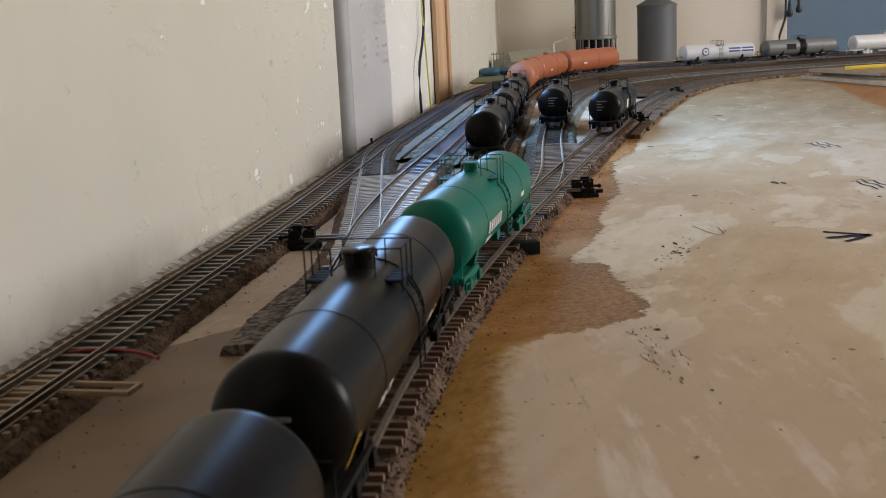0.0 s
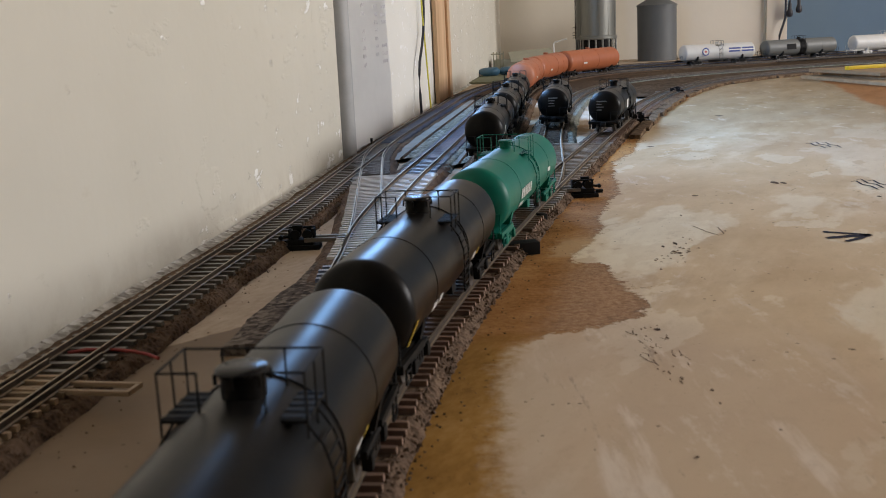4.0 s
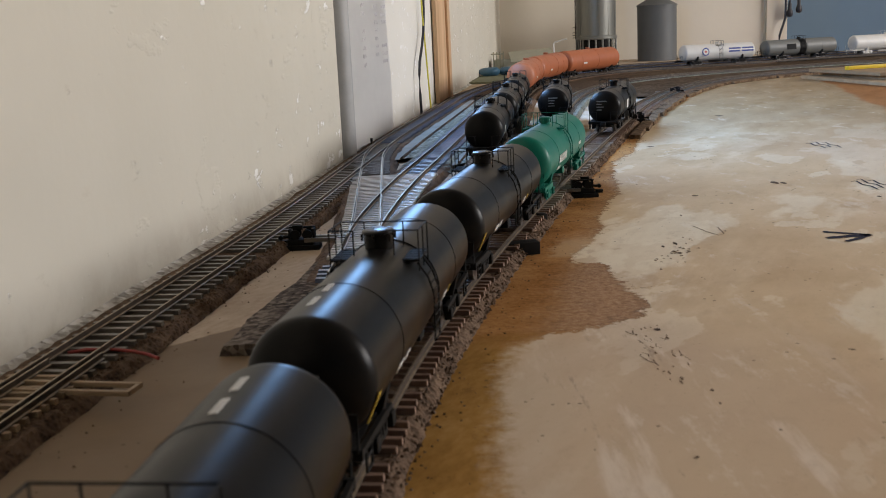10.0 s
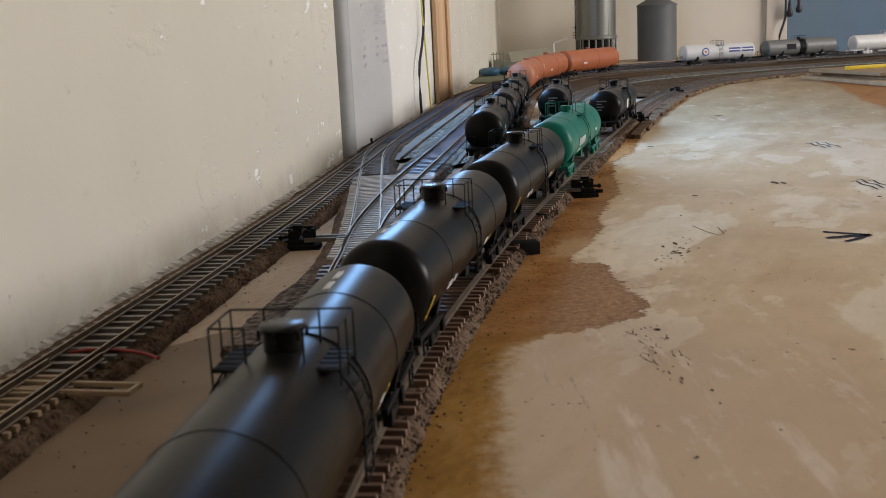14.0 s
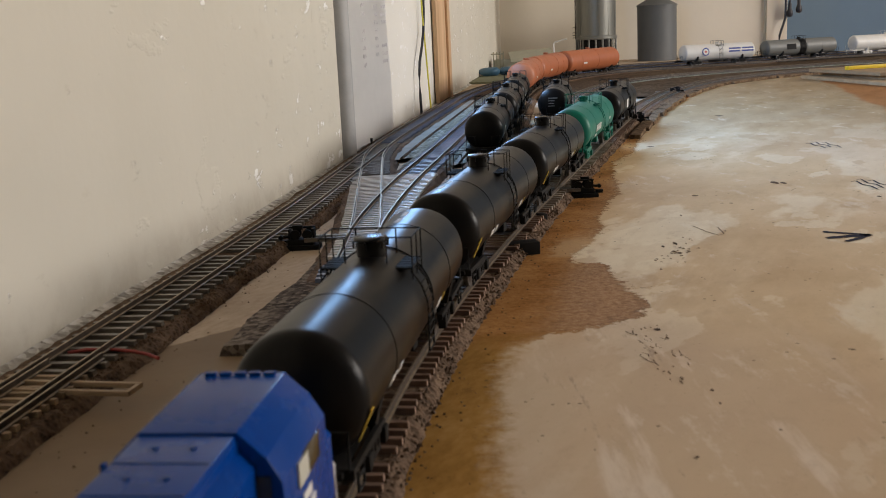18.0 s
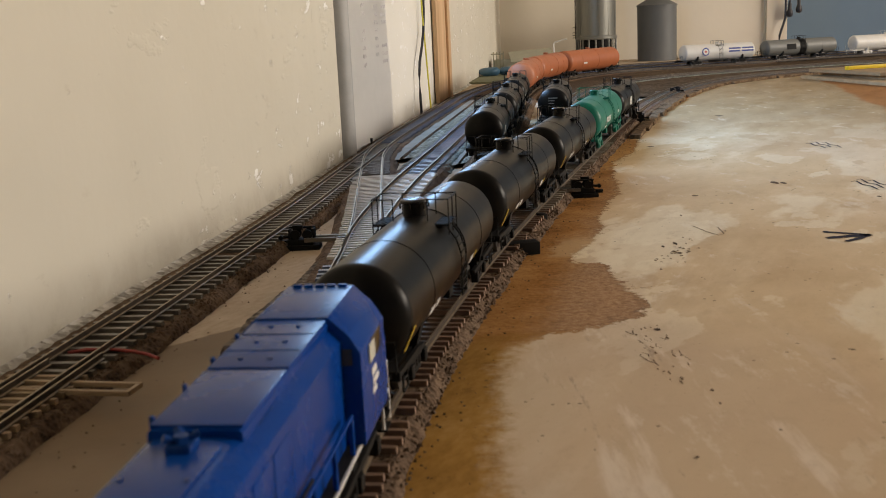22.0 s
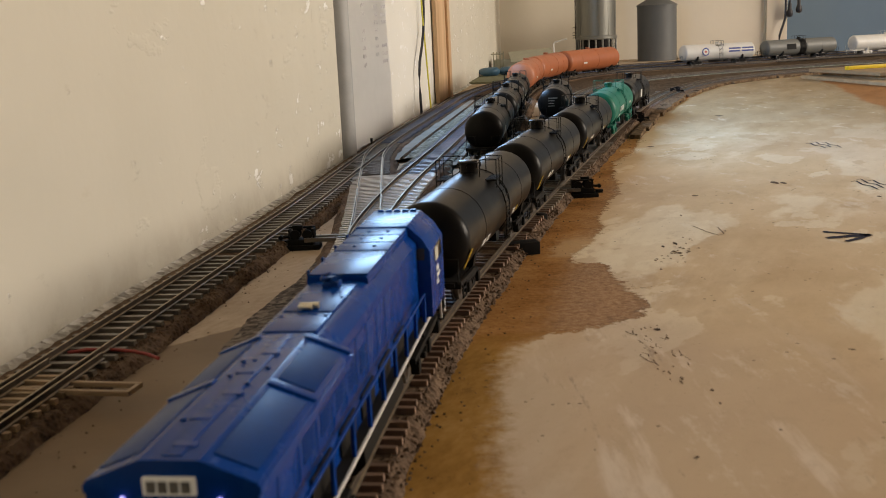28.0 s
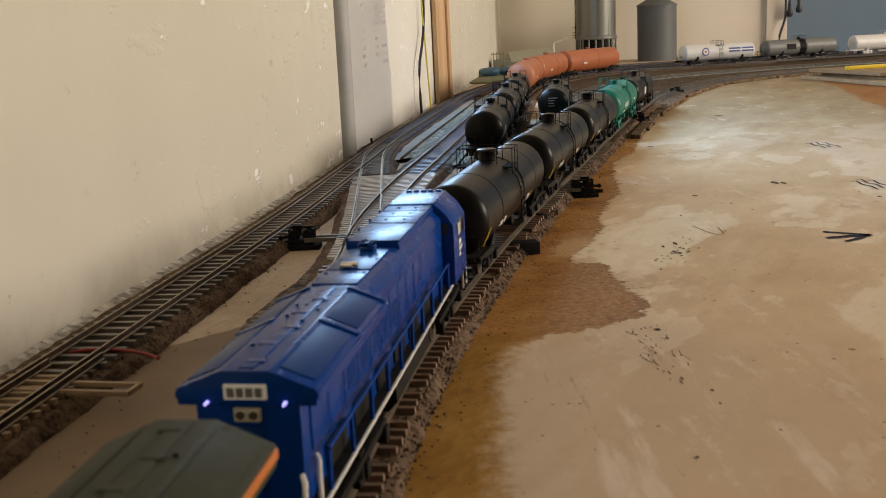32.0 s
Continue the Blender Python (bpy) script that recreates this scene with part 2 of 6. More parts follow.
    speck = mul(n.math("LESS_THAN", n.math("ADD", v.outputs["Distance"], wobble(n.noise(400, 4, 0.7, p), 0.12)), mul(blot, 0.085)), n.math("GREATER_THAN", n.noise(19, 3, 0.5, p), 0.56))
    col = n.mix(mul(speck, 0.7), col, (0.06, 0.035, 0.02))
    crack = mul(n.step(n.noise(46, 8, 0.8, p, (1.0, 0.45, 1)), 0.67, 0.70), n.step(n.noise(6, 3, 0.5, p), 0.50, 0.58))
    col = n.mix(mul(crack, 0.55), col, (0.13, 0.085, 0.05))
    gloss = n.mix(mul(wall_side, inv(behind)), n.mix(0.5, cloud, blot), (0.06, 0.06, 0.06))
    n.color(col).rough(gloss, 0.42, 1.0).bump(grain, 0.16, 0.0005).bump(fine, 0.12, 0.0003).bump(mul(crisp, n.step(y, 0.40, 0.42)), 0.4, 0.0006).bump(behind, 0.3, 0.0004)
    return n.mat


PLYWOOD = plywood()

n = Nodes("cork_granules", 0.9, 0.0, 0.12)
v = n.voronoi(420)
col = n.ramp(v.outputs["Distance"], [(0.1, (0.045, 0.029, 0.019)), (0.6, (0.135, 0.088, 0.058))])
col = n.mix(n.step(n.noise(60, 6, 0.7), 0.45, 0.62), col, (0.190, 0.128, 0.086))
col = n.mix(n.math("MULTIPLY", n.step(n.noise(300, 5, 0.7), 0.6, 0.7), 0.8), col, (0.05, 0.033, 0.024))
n.color(col).bump(v.outputs["Distance"], 0.7, 0.0012).bump(n.noise(240, 6, 0.7), 0.6, 0.0015)
CORK = n.mat

n = Nodes("tan_cork", 0.9, 0.0, 0.1)
v = n.voronoi(300)
n.color(n.ramp(n.mix(0.5, v.outputs["Color"], n.noise(60, 6, 0.7)), [(0.30, (0.055, 0.034, 0.020)), (0.52, (0.15, 0.098, 0.058)), (0.70, (0.25, 0.175, 0.11))])).bump(v.outputs["Distance"], 0.6, 0.001)
CORK_TAN = n.mat

n = Nodes("grey_brown_cork", 0.9, 0.0, 0.12)
v = n.voronoi(420)
col = n.ramp(n.mix(0.5, v.outputs["Color"], n.noise(90, 6, 0.7)), [(0.30, (0.042, 0.032, 0.025)), (0.50, (0.13, 0.102, 0.082)), (0.68, (0.26, 0.215, 0.175))])
n.color(col).bump(v.outputs["Distance"], 0.7, 0.0012).bump(n.noise(240, 6, 0.7), 0.6, 0.0015)
CORK_GREY = n.mat

n = Nodes("grey_ballast", 0.85)
v = n.voronoi(520)
col = n.ramp(n.mix(0.5, v.outputs["Color"], n.noise(90, 6)), [(0.25, (0.05, 0.052, 0.04)), (0.52, (0.16, 0.17, 0.135)), (0.60, (0.22, 0.23, 0.19)), (0.68, (0.34, 0.34, 0.31))])
n.color(col).bump(v.outputs["Distance"], 0.9, 0.0016)
BALLAST = n.mat
n = Nodes("fibre_board", 0.9, 0.0, 0.06)
v = n.voronoi(260)
col = n.ramp(n.mix(0.5, v.outputs["Color"], n.noise(16, 7, 0.7)), [(0.3, (0.040, 0.025, 0.014)), (0.5, (0.085, 0.056, 0.034)), (0.7, (0.15, 0.105, 0.068))])
n.color(col).bump(v.outputs["Distance"], 0.6, 0.001)
FIBRE = n.mat
n = Nodes("pale_ballast_dust", 0.9)
v = n.voronoi(380)
col = n.ramp(n.mix(0.5, v.outputs["Color"], n.noise(40, 6, 0.7)), [(0.28, (0.05, 0.05, 0.032)), (0.5, (0.15, 0.15, 0.105)), (0.66, (0.48, 0.47, 0.41))])
n.color(col).bump(v.outputs["Distance"], 0.8, 0.0012)
PALE_BALLAST = n.mat

n = Nodes("chalky_dust", 0.85, 0.0, 0.2)
n.color(n.ramp(n.mix(0.4, n.noise(60, 7, 0.7), n.noise(500, 4, 0.7)), [(0.30, (0.17, 0.165, 0.145)), (0.5, (0.30, 0.295, 0.265)), (0.7, (0.42, 0.41, 0.375))])).bump(n.noise(420, 5, 0.7), 0.4, 0.0008)
CHALK = n.mat

TIE_BROWN = wood("brown_plastic_tie", (0.085, 0.070, 0.055), (0.185, 0.155, 0.125), 300, (0.1, 1, 1), 0.30)
TIE_TAN = wood("weathered_wooden_tie", (0.56, 0.53, 0.50), (0.82, 0.79, 0.76), 300, (0.1, 1, 1), 0.22)
TIE_WEATHERED = wood("greyed_wooden_tie", (0.30, 0.24, 0.185), (0.52, 0.44, 0.36), 300, (0.1, 1, 1), 0.4)
# the window's blue light on brown ties is mixed into this colour
TIE_BLUE_LIT = wood("blue_lit_tie", (0.065, 0.085, 0.145), (0.155, 0.19, 0.29), 300, (0.1, 1, 1), 0.32)
TIE_BARE = wood("bare_wood_tie", (0.30, 0.20, 0.115), (0.48, 0.35, 0.22), 300, (0.1, 1, 1), 0.55)
TIE_RED = wood("red_brown_tie", (0.17, 0.098, 0.066), (0.34, 0.225, 0.16), 300, (0.1, 1, 1), 0.5)
STUD = wood("pine_stud", (0.50, 0.315, 0.175), (0.72, 0.50, 0.30), 30, (1, 1, 0.05), 0.6, False, 0.2)
PLANK = wood("thin_plank", (0.36, 0.235, 0.125), (0.52, 0.365, 0.215), 40, (0.05, 1, 1), 0.7, True, 0.08)

n = Nodes("weathered_rail", 0.45, 0.8)
up = n.node("ShaderNodeSeparateXYZ")
n.link(n.node("ShaderNodeNewGeometry").outputs["Normal"], up.inputs[0])
head = n.step(up.outputs[2], 0.55, 0.85)
rust = n.ramp(n.noise(300, 4), [(0.3, (0.032, 0.022, 0.015)), (0.7, (0.075, 0.054, 0.038))])
worn = n.ramp(n.noise(240, 4), [(0.3, (0.27, 0.21, 0.145)), (0.7, (0.46, 0.375, 0.27))])
n.color(n.mix(head, rust, worn)).rough(n.noise(200, 4), 0.34, 0.6)
n.link(n.math("ADD", 0.15, n.math("MULTIPLY", head, 0.7)), n.b.inputs["Metallic"])
RAIL = n.mat

BLACK = paint("black_tank_paint", (0.0080, 0.0073, 0.0069), 0.31, 0.15, spec=0.11, dust=0.012)
LID_BLACK = paint("black_lid_paint", (0.006, 0.006, 0.007), 0.26, 0.15, spec=0.28)
BLACK_MATT = paint("black_underframe", (0.011, 0.0105, 0.010), 0.6, 0.3, spec=0.12, dust=0.10, dust_color=(0.08, 0.06, 0.045))
GREEN = paint("green_tank_paint", (0.003, 0.150, 0.105), 0.40, 0.10, spec=0.25, dust=0.04)
ORANGE = paint("orange_tank_paint", (0.40, 0.118, 0.044), 0.5, 0.12, dust=0.10)
WHITE = paint("white_tank_paint", (0.66, 0.635, 0.58), 0.45, 0.06, dust=0.06)
GREY = paint("grey_tank_paint", (0.15, 0.15, 0.135), 0.5, 0.10, dust=0.15)
BLUE = paint("blue_locomotive_paint", (0.0, 0.043, 0.255), 0.26, 0.08, spec=0.13)
BLUE_DARK = paint("blue_grille_mesh", (0.0015, 0.038, 0.19), 0.42, 0.2, spec=0.15)
SLATE = paint("dark_grey_roof_paint", (0.050, 0.054, 0.038), 0.6, 0.15, spec=0.08, dust=0.08)
STRIPE_ORANGE = paint("orange_stripe", (0.55, 0.16, 0.03), 0.4, 0.08)
MARK_WHITE = paint("white_marking", (0.72, 0.71, 0.68), 0.5, 0.05)
MARK_YELLOW = paint("yellow_marking", (0.60, 0.42, 0.05), 0.5, 0.05)
MARK_RED = paint("red_marking", (0.5, 0.03, 0.03), 0.5, 0.05)
MARK_BLUE = paint("blue_marking", (0.03, 0.05, 0.22), 0.5, 0.05)
MARK_GREY = paint("dull_lettering", (0.17, 0.17, 0.165), 0.6, 0.1)
STEEL = paint("bare_steel", (0.45, 0.44, 0.42), 0.35, 0.15, metal=0.9)
WHEEL_STEEL = paint("oily_wheel_steel", (0.16, 0.15, 0.14), 0.45, 0.2, metal=0.7)
BRASS = paint("brass_horn", (0.70, 0.66, 0.55), 0.35, 0.15, metal=0.9)
HANDRAIL_WHITE = paint("white_handrail", (0.74, 0.74, 0.72), 0.45, 0.05)
GLASS_DARK = paint("dark_window", (0.05, 0.045, 0.03), 0.12, 0.1)
PAPER = paint("white_paper", (0.80, 0.79, 0.775), 0.8, 0.03)
PIPE_GREY = paint("grey_pipe_paint", (0.40, 0.40, 0.395), 0.5, 0.12)
INK = paint("pencil_writing", (0.62, 0.59, 0.60), 0.8, 0.1)
CABLE_BLACK = paint("black_cable", (0.025, 0.025, 0.03), 0.45, 0.1)
CABLE_YELLOW = paint("yellow_cable", (0.66, 0.60, 0.06), 0.45, 0.08)
WIRE_RED = paint("red_wire", (0.27, 0.022, 0.016), 0.45, 0.1)
TARP_BLUE = paint("blue_plastic", (0.045, 0.12, 0.19), 0.5, 0.25)
MAT_GREEN = paint("green_mat", (0.17, 0.175, 0.10), 0.9, 0.3)
CARD = paint("grey_green_card", (0.36, 0.35, 0.27), 0.7, 0.15)
CARD_PALE = paint("pale_card", (0.5, 0.49, 0.42), 0.7, 0.1)
YELLOW_BAR = paint("yellow_plastic", (0.75, 0.50, 0.02), 0.4, 0.06)
n = Nodes("cement_edge", 0.9)
crumb = n.voronoi(260)
col = n.ramp(n.mix(0.5, crumb.outputs["Color"], n.noise(130, 6, 0.75)), [(0.28, (0.22, 0.20, 0.175)), (0.44, (0.50, 0.48, 0.45)), (0.66, (0.80, 0.79, 0.77))])
n.color(col).bump(crumb.outputs["Distance"], 0.8, 0.0012)
CEMENT = n.mat
PLATE_GLOW = Nodes("lit_number_plate", 0.5)
PLATE_GLOW.color((0.5, 0.48, 0.40))
PLATE_GLOW.b.inputs["Emission Color"].default_value = (1.0, 0.96, 0.85, 1)
PLATE_GLOW.b.inputs["Emission Strength"].default_value = 0.12
PLATE_GLOW = PLATE_GLOW.mat
LAMP_GLOW = Nodes("lit_lens", 0.3)
LAMP_GLOW.color((0.8, 0.78, 0.7))
LAMP_GLOW.b.inputs["Emission Color"].default_value = (0.34, 0.36, 1.0, 1)
LAMP_GLOW.b.inputs["Emission Strength"].default_value = 1.6
LAMP_GLOW = LAMP_GLOW.mat

n = Nodes("galvanised_sheet", 0.45, 0.45, 0.3)
n.color(n.ramp(n.noise(14, 5, 0.6, None, (1, 1, 0.15)), [(0.3, (0.15, 0.15, 0.13)), (0.7, (0.25, 0.25, 0.225))])).rough(n.noise(40, 4), 0.28, 0.5)
GALVANISED = n.mat
n = Nodes("dull_galvanised_sheet", 0.6, 0.2, 0.25)
n.color(n.ramp(n.noise(10, 5, 0.6, None, (1, 1, 0.3)), [(0.3, (0.10, 0.105, 0.105)), (0.7, (0.155, 0.16, 0.16))])).rough(n.noise(40, 4), 0.45, 0.7)
GALVANISED_DULL = n.mat


# ---------------------------------------------------------------- building helpers


def finish(bm, name, mat, smooth=False):
    bmesh.ops.recalc_face_normals(bm, faces=bm.faces)
    me = bpy.data.meshes.new(name)
    bm.to_mesh(me)
    bm.free()
    me.materials.append(mat)
    if smooth:
        me.shade_smooth()
        me.set_sharp_from_angle(angle=radians(38))
    return me


def part(name, bm, mat, parent, label="", smooth=True):
    ob = new(name, finish(bm, name, mat, smooth))
    ob.parent = parent
    if label:
        ob["label"] = label
    return ob


def thing(name, label, category, group="", kind=""):
    ob = new(name)
    ob.empty_display_size = 0.01
    return tagged(ob, label, category, group, kind)


def bm_new():
    return bmesh.new()


def box(bm, sx, sy, sz, m=None, bevel=0.0, x=0.0, y=0.0, z=0.0):
    """A box of that size round (x, y, z), or at the pose m."""
    m = m if m is not None else Matrix.Translation((x, y, z))
    vs = bmesh.ops.create_cube(bm, size=1.0, matrix=m @ Matrix.Diagonal((sx, sy, sz, 1)))["verts"]
    if bevel:
        es = {e for v in vs for e in v.link_edges}
        bmesh.ops.bevel(bm, geom=list(es), offset=bevel, segments=2, affect="EDGES", profile=0.6)
    return bm


def rod(bm, p, q, r, seg=8, r2=None):
    p, q = Vector(p), Vector(q)
    d = q - p
    m = Matrix.Translation((p + q) / 2) @ d.to_track_quat("Z", "Y").to_matrix().to_4x4()
    bmesh.ops.create_cone(bm, cap_ends=True, segments=seg, radius1=r, radius2=r if r2 is None else r2, depth=d.length, matrix=m)
    return bm


def pipe(bm, pts, r, seg=6):
    """A bent wire through the points."""
    pts = [Vector(p) for p in pts]
    rings = []
    for i, p in enumerate(pts):
        d = (pts[min(i + 1, len(pts) - 1)] - pts[max(i - 1, 0)]).normalized()
        side = d.cross(Vector((0, 0, 1)))
        side = side.normalized() if side.length > 1e-4 else Vector((1, 0, 0))
        up = side.cross(d).normalized()
        rings.append([bm.verts.new(p + r * (math.cos(k * 2 * math.pi / seg) * side + math.sin(k * 2 * math.pi / seg) * up)) for k in range(seg)])
    for a, b in zip(rings, rings[1:]):
        for k in range(seg):
            bm.faces.new((a[k], a[(k + 1) % seg], b[(k + 1) % seg], b[k]))
    bm.faces.new(rings[0])
    bm.faces.new(rings[-1])
    return bm


def lathe(bm, prof, seg=40, axis="Y", at=(0, 0, 0)):
    """Turn (radius, along) pairs round the axis."""
    at = Vector(at)
    rings = []
    for r, s in prof:
        ring = []
        for k in range(seg):
            c, d = r * math.cos(2 * math.pi * k / seg), r * math.sin(2 * math.pi * k / seg)
            ring.append(bm.verts.new(at + (Vector((c, s, d)) if axis == "Y" else Vector((c, d, s)))))
        rings.append(ring)
    for a, b in zip(rings, rings[1:]):
        for k in range(seg):
            bm.faces.new((a[k], a[(k + 1) % seg], b[(k + 1) % seg], b[k]))
    bm.faces.new(rings[0])
    bm.faces.new(rings[-1])
    return bm


def extrude(bm, poly, length, m):
    """A flat polygon (x, y) pulled along z by length, at the pose m."""
    lo = [bm.verts.new(m @ Vector((x, y, 0))) for x, y in poly]
    hi = [bm.verts.new(m @ Vector((x, y, length))) for x, y in poly]
    bm.faces.new(lo)
    bm.faces.new(hi)
    for i in range(len(poly)):
        j = (i + 1) % len(poly)
        bm.faces.new((lo[i], lo[j], hi[j], hi[i]))
    return bm


class Line:
    """A smooth centre line through (y, x) marks, read by its length."""

    def __init__(self, marks, step=0.004):
        P = [Vector((x, y, 0)) for y, x in marks]
        P = [2 * P[0] - P[1], *P, 2 * P[-1] - P[-2]]
        pts = []
        for i in range(1, len(P) - 2):
            a, b, c, d = P[i - 1:i + 3]
            t1, t2 = (c - a) / 2, (d - b) / 2
            k1, k2 = (b - a).length, (c - b).length
            k3 = (d - c).length
            t1 = ((c - b) / k2 * k1 + (b - a) / k1 * k2) / (k1 + k2) * k2
            t2 = ((d - c) / k3 * k2 + (c - b) / k2 * k3) / (k2 + k3) * k2
            m = max(2, int(k2 / step))
            for j in range(m):
                u = j / m
                pts.append((2 * u**3 - 3 * u**2 + 1) * b + (u**3 - 2 * u**2 + u) * t1 + (-2 * u**3 + 3 * u**2) * c + (u**3 - u**2) * t2)
        pts.append(P[-2])
        self.pts = pts
        self.s = [0.0]
        for a, b in zip(pts, pts[1:]):
            self.s.append(self.s[-1] + (b - a).length)
        self.ys = [p.y for p in pts]
        self.length = self.s[-1]

    def at(self, s):
        i = min(max(int(np.searchsorted(self.s, s)) - 1, 0), len(self.pts) - 2)
        u = (s - self.s[i]) / (self.s[i + 1] - self.s[i])
        return self.pts[i].lerp(self.pts[i + 1], u)

    def way(self, s):
        return (self.at(s + 0.004) - self.at(s - 0.004)).normalized()

    def side(self, s, off):
        d = self.way(s)
        return self.at(s) + off * Vector((d.y, -d.x, 0))

    def s_of_y(self, y):
        return float(np.interp(y, self.ys, self.s))


# heights above the plywood: cork 5 mm, ties to 6.8 mm, rail heads at 9.5 mm
CORK_TOP, TIE_TOP, RAIL_TOP, HALF_GAUGE = 0.0050, 0.0068, 0.0095, 0.0087

MAIN = Line([(-1.2, -0.222), (-0.5, -0.132), (-0.05, -0.0720), (0.05, -0.0597), (0.15, -0.0473), (0.25, -0.0354), (0.35, -0.0212), (0.45, -0.0007),
             (0.55, 0.0231), (0.65, 0.0490), (0.75, 0.0763), (0.85, 0.1042), (0.95, 0.1323), (1.05, 0.1606), (1.15, 0.1890), (1.25, 0.2181),
             (1.35, 0.2483), (1.45, 0.2806), (1.55, 0.3161), (1.65, 0.3560), (1.76, 0.408), (1.88, 0.480), (1.98, 0.575), (2.06, 0.70), (2.13, 0.90), (2.19, 1.2), (2.26, 1.8)])
WALLSIDE = Line([(-1.2, -0.352), (0.1, -0.1785), (0.32, -0.1497), (0.40, -0.1387), (0.50, -0.1245), (0.60, -0.1100), (0.70, -0.0965), (0.875, -0.0775),
                 (1.0, -0.0645), (1.1, -0.0535), (1.33, -0.0220), (1.54, 0.0080), (1.76, 0.0400), (1.95, 0.0780), (2.15, 0.1350), (2.38, 0.215), (2.55, 0.31),
                 (2.66, 0.48), (2.75, 0.75), (2.85, 1.1), (2.98, 1.8)])
YARD_A = Line([(0.50, -0.0470), (0.55, -0.0455), (0.62, -0.0445), (0.70, -0.0385), (0.75, -0.0335), (0.84, -0.0226), (0.94, -0.0083), (1.13, 0.0184), (1.30, 0.0417), (1.5, 0.0690),
               (1.75, 0.1030), (2.0, 0.1490), (2.22, 0.2100), (2.40, 0.305), (2.50, 0.43), (2.57, 0.60), (2.65, 0.84), (2.72, 1.1), (2.86, 1.8)])
CROSS = Line([(0.50, -0.0470), (0.55, -0.0455), (0.62, -0.0455), (0.70, -0.0485), (0.80, -0.0530), (0.90, -0.0570), (1.0, -0.0595), (1.07, -0.0560), (1.16, -0.0460)])
YARD_B = Line([(0.80, 0.0270), (0.9887, 0.0501), (1.235, 0.0813), (1.466, 0.1090), (1.78, 0.1500), (1.95, 0.1840), (2.10, 0.233), (2.23, 0.296), (2.325, 0.37), (2.385, 0.46), (2.42, 0.55), (2.455, 0.68), (2.53, 0.84),
               (2.60, 1.1), (2.74, 1.8)])
YARD_C = Line([(0.67, 0.0545), (0.73, 0.0705), (0.838, 0.0890), (0.94, 0.1005), (1.04, 0.1112), (1.15, 0.1250), (1.263, 0.1414), (1.42, 0.168), (1.6, 0.205), (1.8, 0.262), (1.98, 0.340), (2.09, 0.44),
               (2.19, 0.62), (2.27, 0.85), (2.33, 1.2), (2.41, 1.8)])

# ---------------------------------------------------------------- setting


def slab(name, mat, m, boxes, label, category, bevel=0.0):
    """One wall or board out of boxes (x0, x1, y0, y1, z0, z1) in its own space."""
    bm = bm_new()
    for x0, x1, y0, y1, z0, z1 in boxes:
        box(bm, x1 - x0, y1 - y0, z1 - z0, bevel=bevel, x=(x0 + x1) / 2, y=(y0 + y1) / 2, z=(z0 + z1) / 2)
    ob = new(name, finish(bm, name, mat))
    ob.matrix_world = m
    return tagged(ob, label, category, kind="structure")


FLOOR_Z, CEIL_Z = -0.95, 1.5
WALL_POSE = Matrix.Translation(on_wall(0)) @ Matrix.Rotation(math.pi / 2 - WALL_ANGLE, 4, "Z")
U_PIPE, U_STUD, U_END = 0.122, 0.83, 2.36
slab("wall_west", PLASTER, WALL_POSE, [(-3.6, U_PIPE, 0, 0.2, FLOOR_Z, CEIL_Z)], "cream painted rough plaster wall beside the layout", "wall")
slab("wall_west_flaking", FLAKING, WALL_POSE, [(U_PIPE, U_STUD, 0.002, 0.2, FLOOR_Z, WIN_Z0)], "flaking off-white plaster below the window", "wall")
slab("wall_west_far", PLASTER, WALL_POSE, [(U_STUD, U_END, 0, 0.2, FLOOR_Z, WIN_Z0), (WIN_U1, U_END, 0, 0.2, WIN_Z0, CEIL_Z), (U_PIPE, WIN_U0, 0, 0.2, WIN_Z0, WIN_Z1),
                                           (U_PIPE, WIN_U1, 0, 0.2, WIN_Z1, CEIL_Z)], "cream painted plaster wall round the window", "wall")

BACK_POSE = Matrix.Translation(on_wall(U_END)) @ Matrix.Rotation(-WALL_ANGLE, 4, "Z")
slab("wall_north", BACKWALL, BACK_POSE, [(-0.2, 0.765, 0, 0.2, FLOOR_Z, CEIL_Z)], "off-white painted wall behind the silos", "wall")
slab("wall_north_strip", BACKWALL, BACK_POSE, [(0.769, 0.826, -0.012, 0.9, FLOOR_Z, CEIL_Z)], "off-white painted wall corner", "wall")
slab("wall_blue", BLUEWALL, BACK_POSE, [(0.826, 2.9, 0.5, 0.6, FLOOR_Z, CEIL_Z)], "blue painted wall of the space behind", "wall")
slab("wall_east", BACKWALL, Matrix.Identity(4), [(3.3, 3.5, -2.8, 0.05, FLOOR_Z, CEIL_Z), (3.3, 3.5, 2.35, 3.9, FLOOR_Z, CEIL_Z),
                                                  (3.3, 3.5, 0.05, 2.35, FLOOR_Z, 0.45), (3.3, 3.5, 0.05, 2.35, 1.38, CEIL_Z)], "off-white wall with a wide window", "wall")
# unseen closing wall, its dark blue chosen to keep bounce light low
slab("wall_south", BLUEWALL, Matrix.Identity(4), [(-1.2, 3.5, -2.8, -2.6, FLOOR_Z, CEIL_Z)], "unseen wall behind the layout, dark blue to bounce little light", "wall")
slab("ceiling", CEILING, Matrix.Identity(4), [(-1.2, 3.5, -2.8, 4.2, CEIL_Z, CEIL_Z + 0.1)], "unseen ceiling, dark brown to weaken its reflection in the tanks", "ceiling")
slab("floor", CONCRETE, Matrix.Identity(4), [(-1.2, 3.5, -2.8, 4.2, FLOOR_Z - 0.1, FLOOR_Z)], "grey concrete floor", "floor")
bm = bm_new()
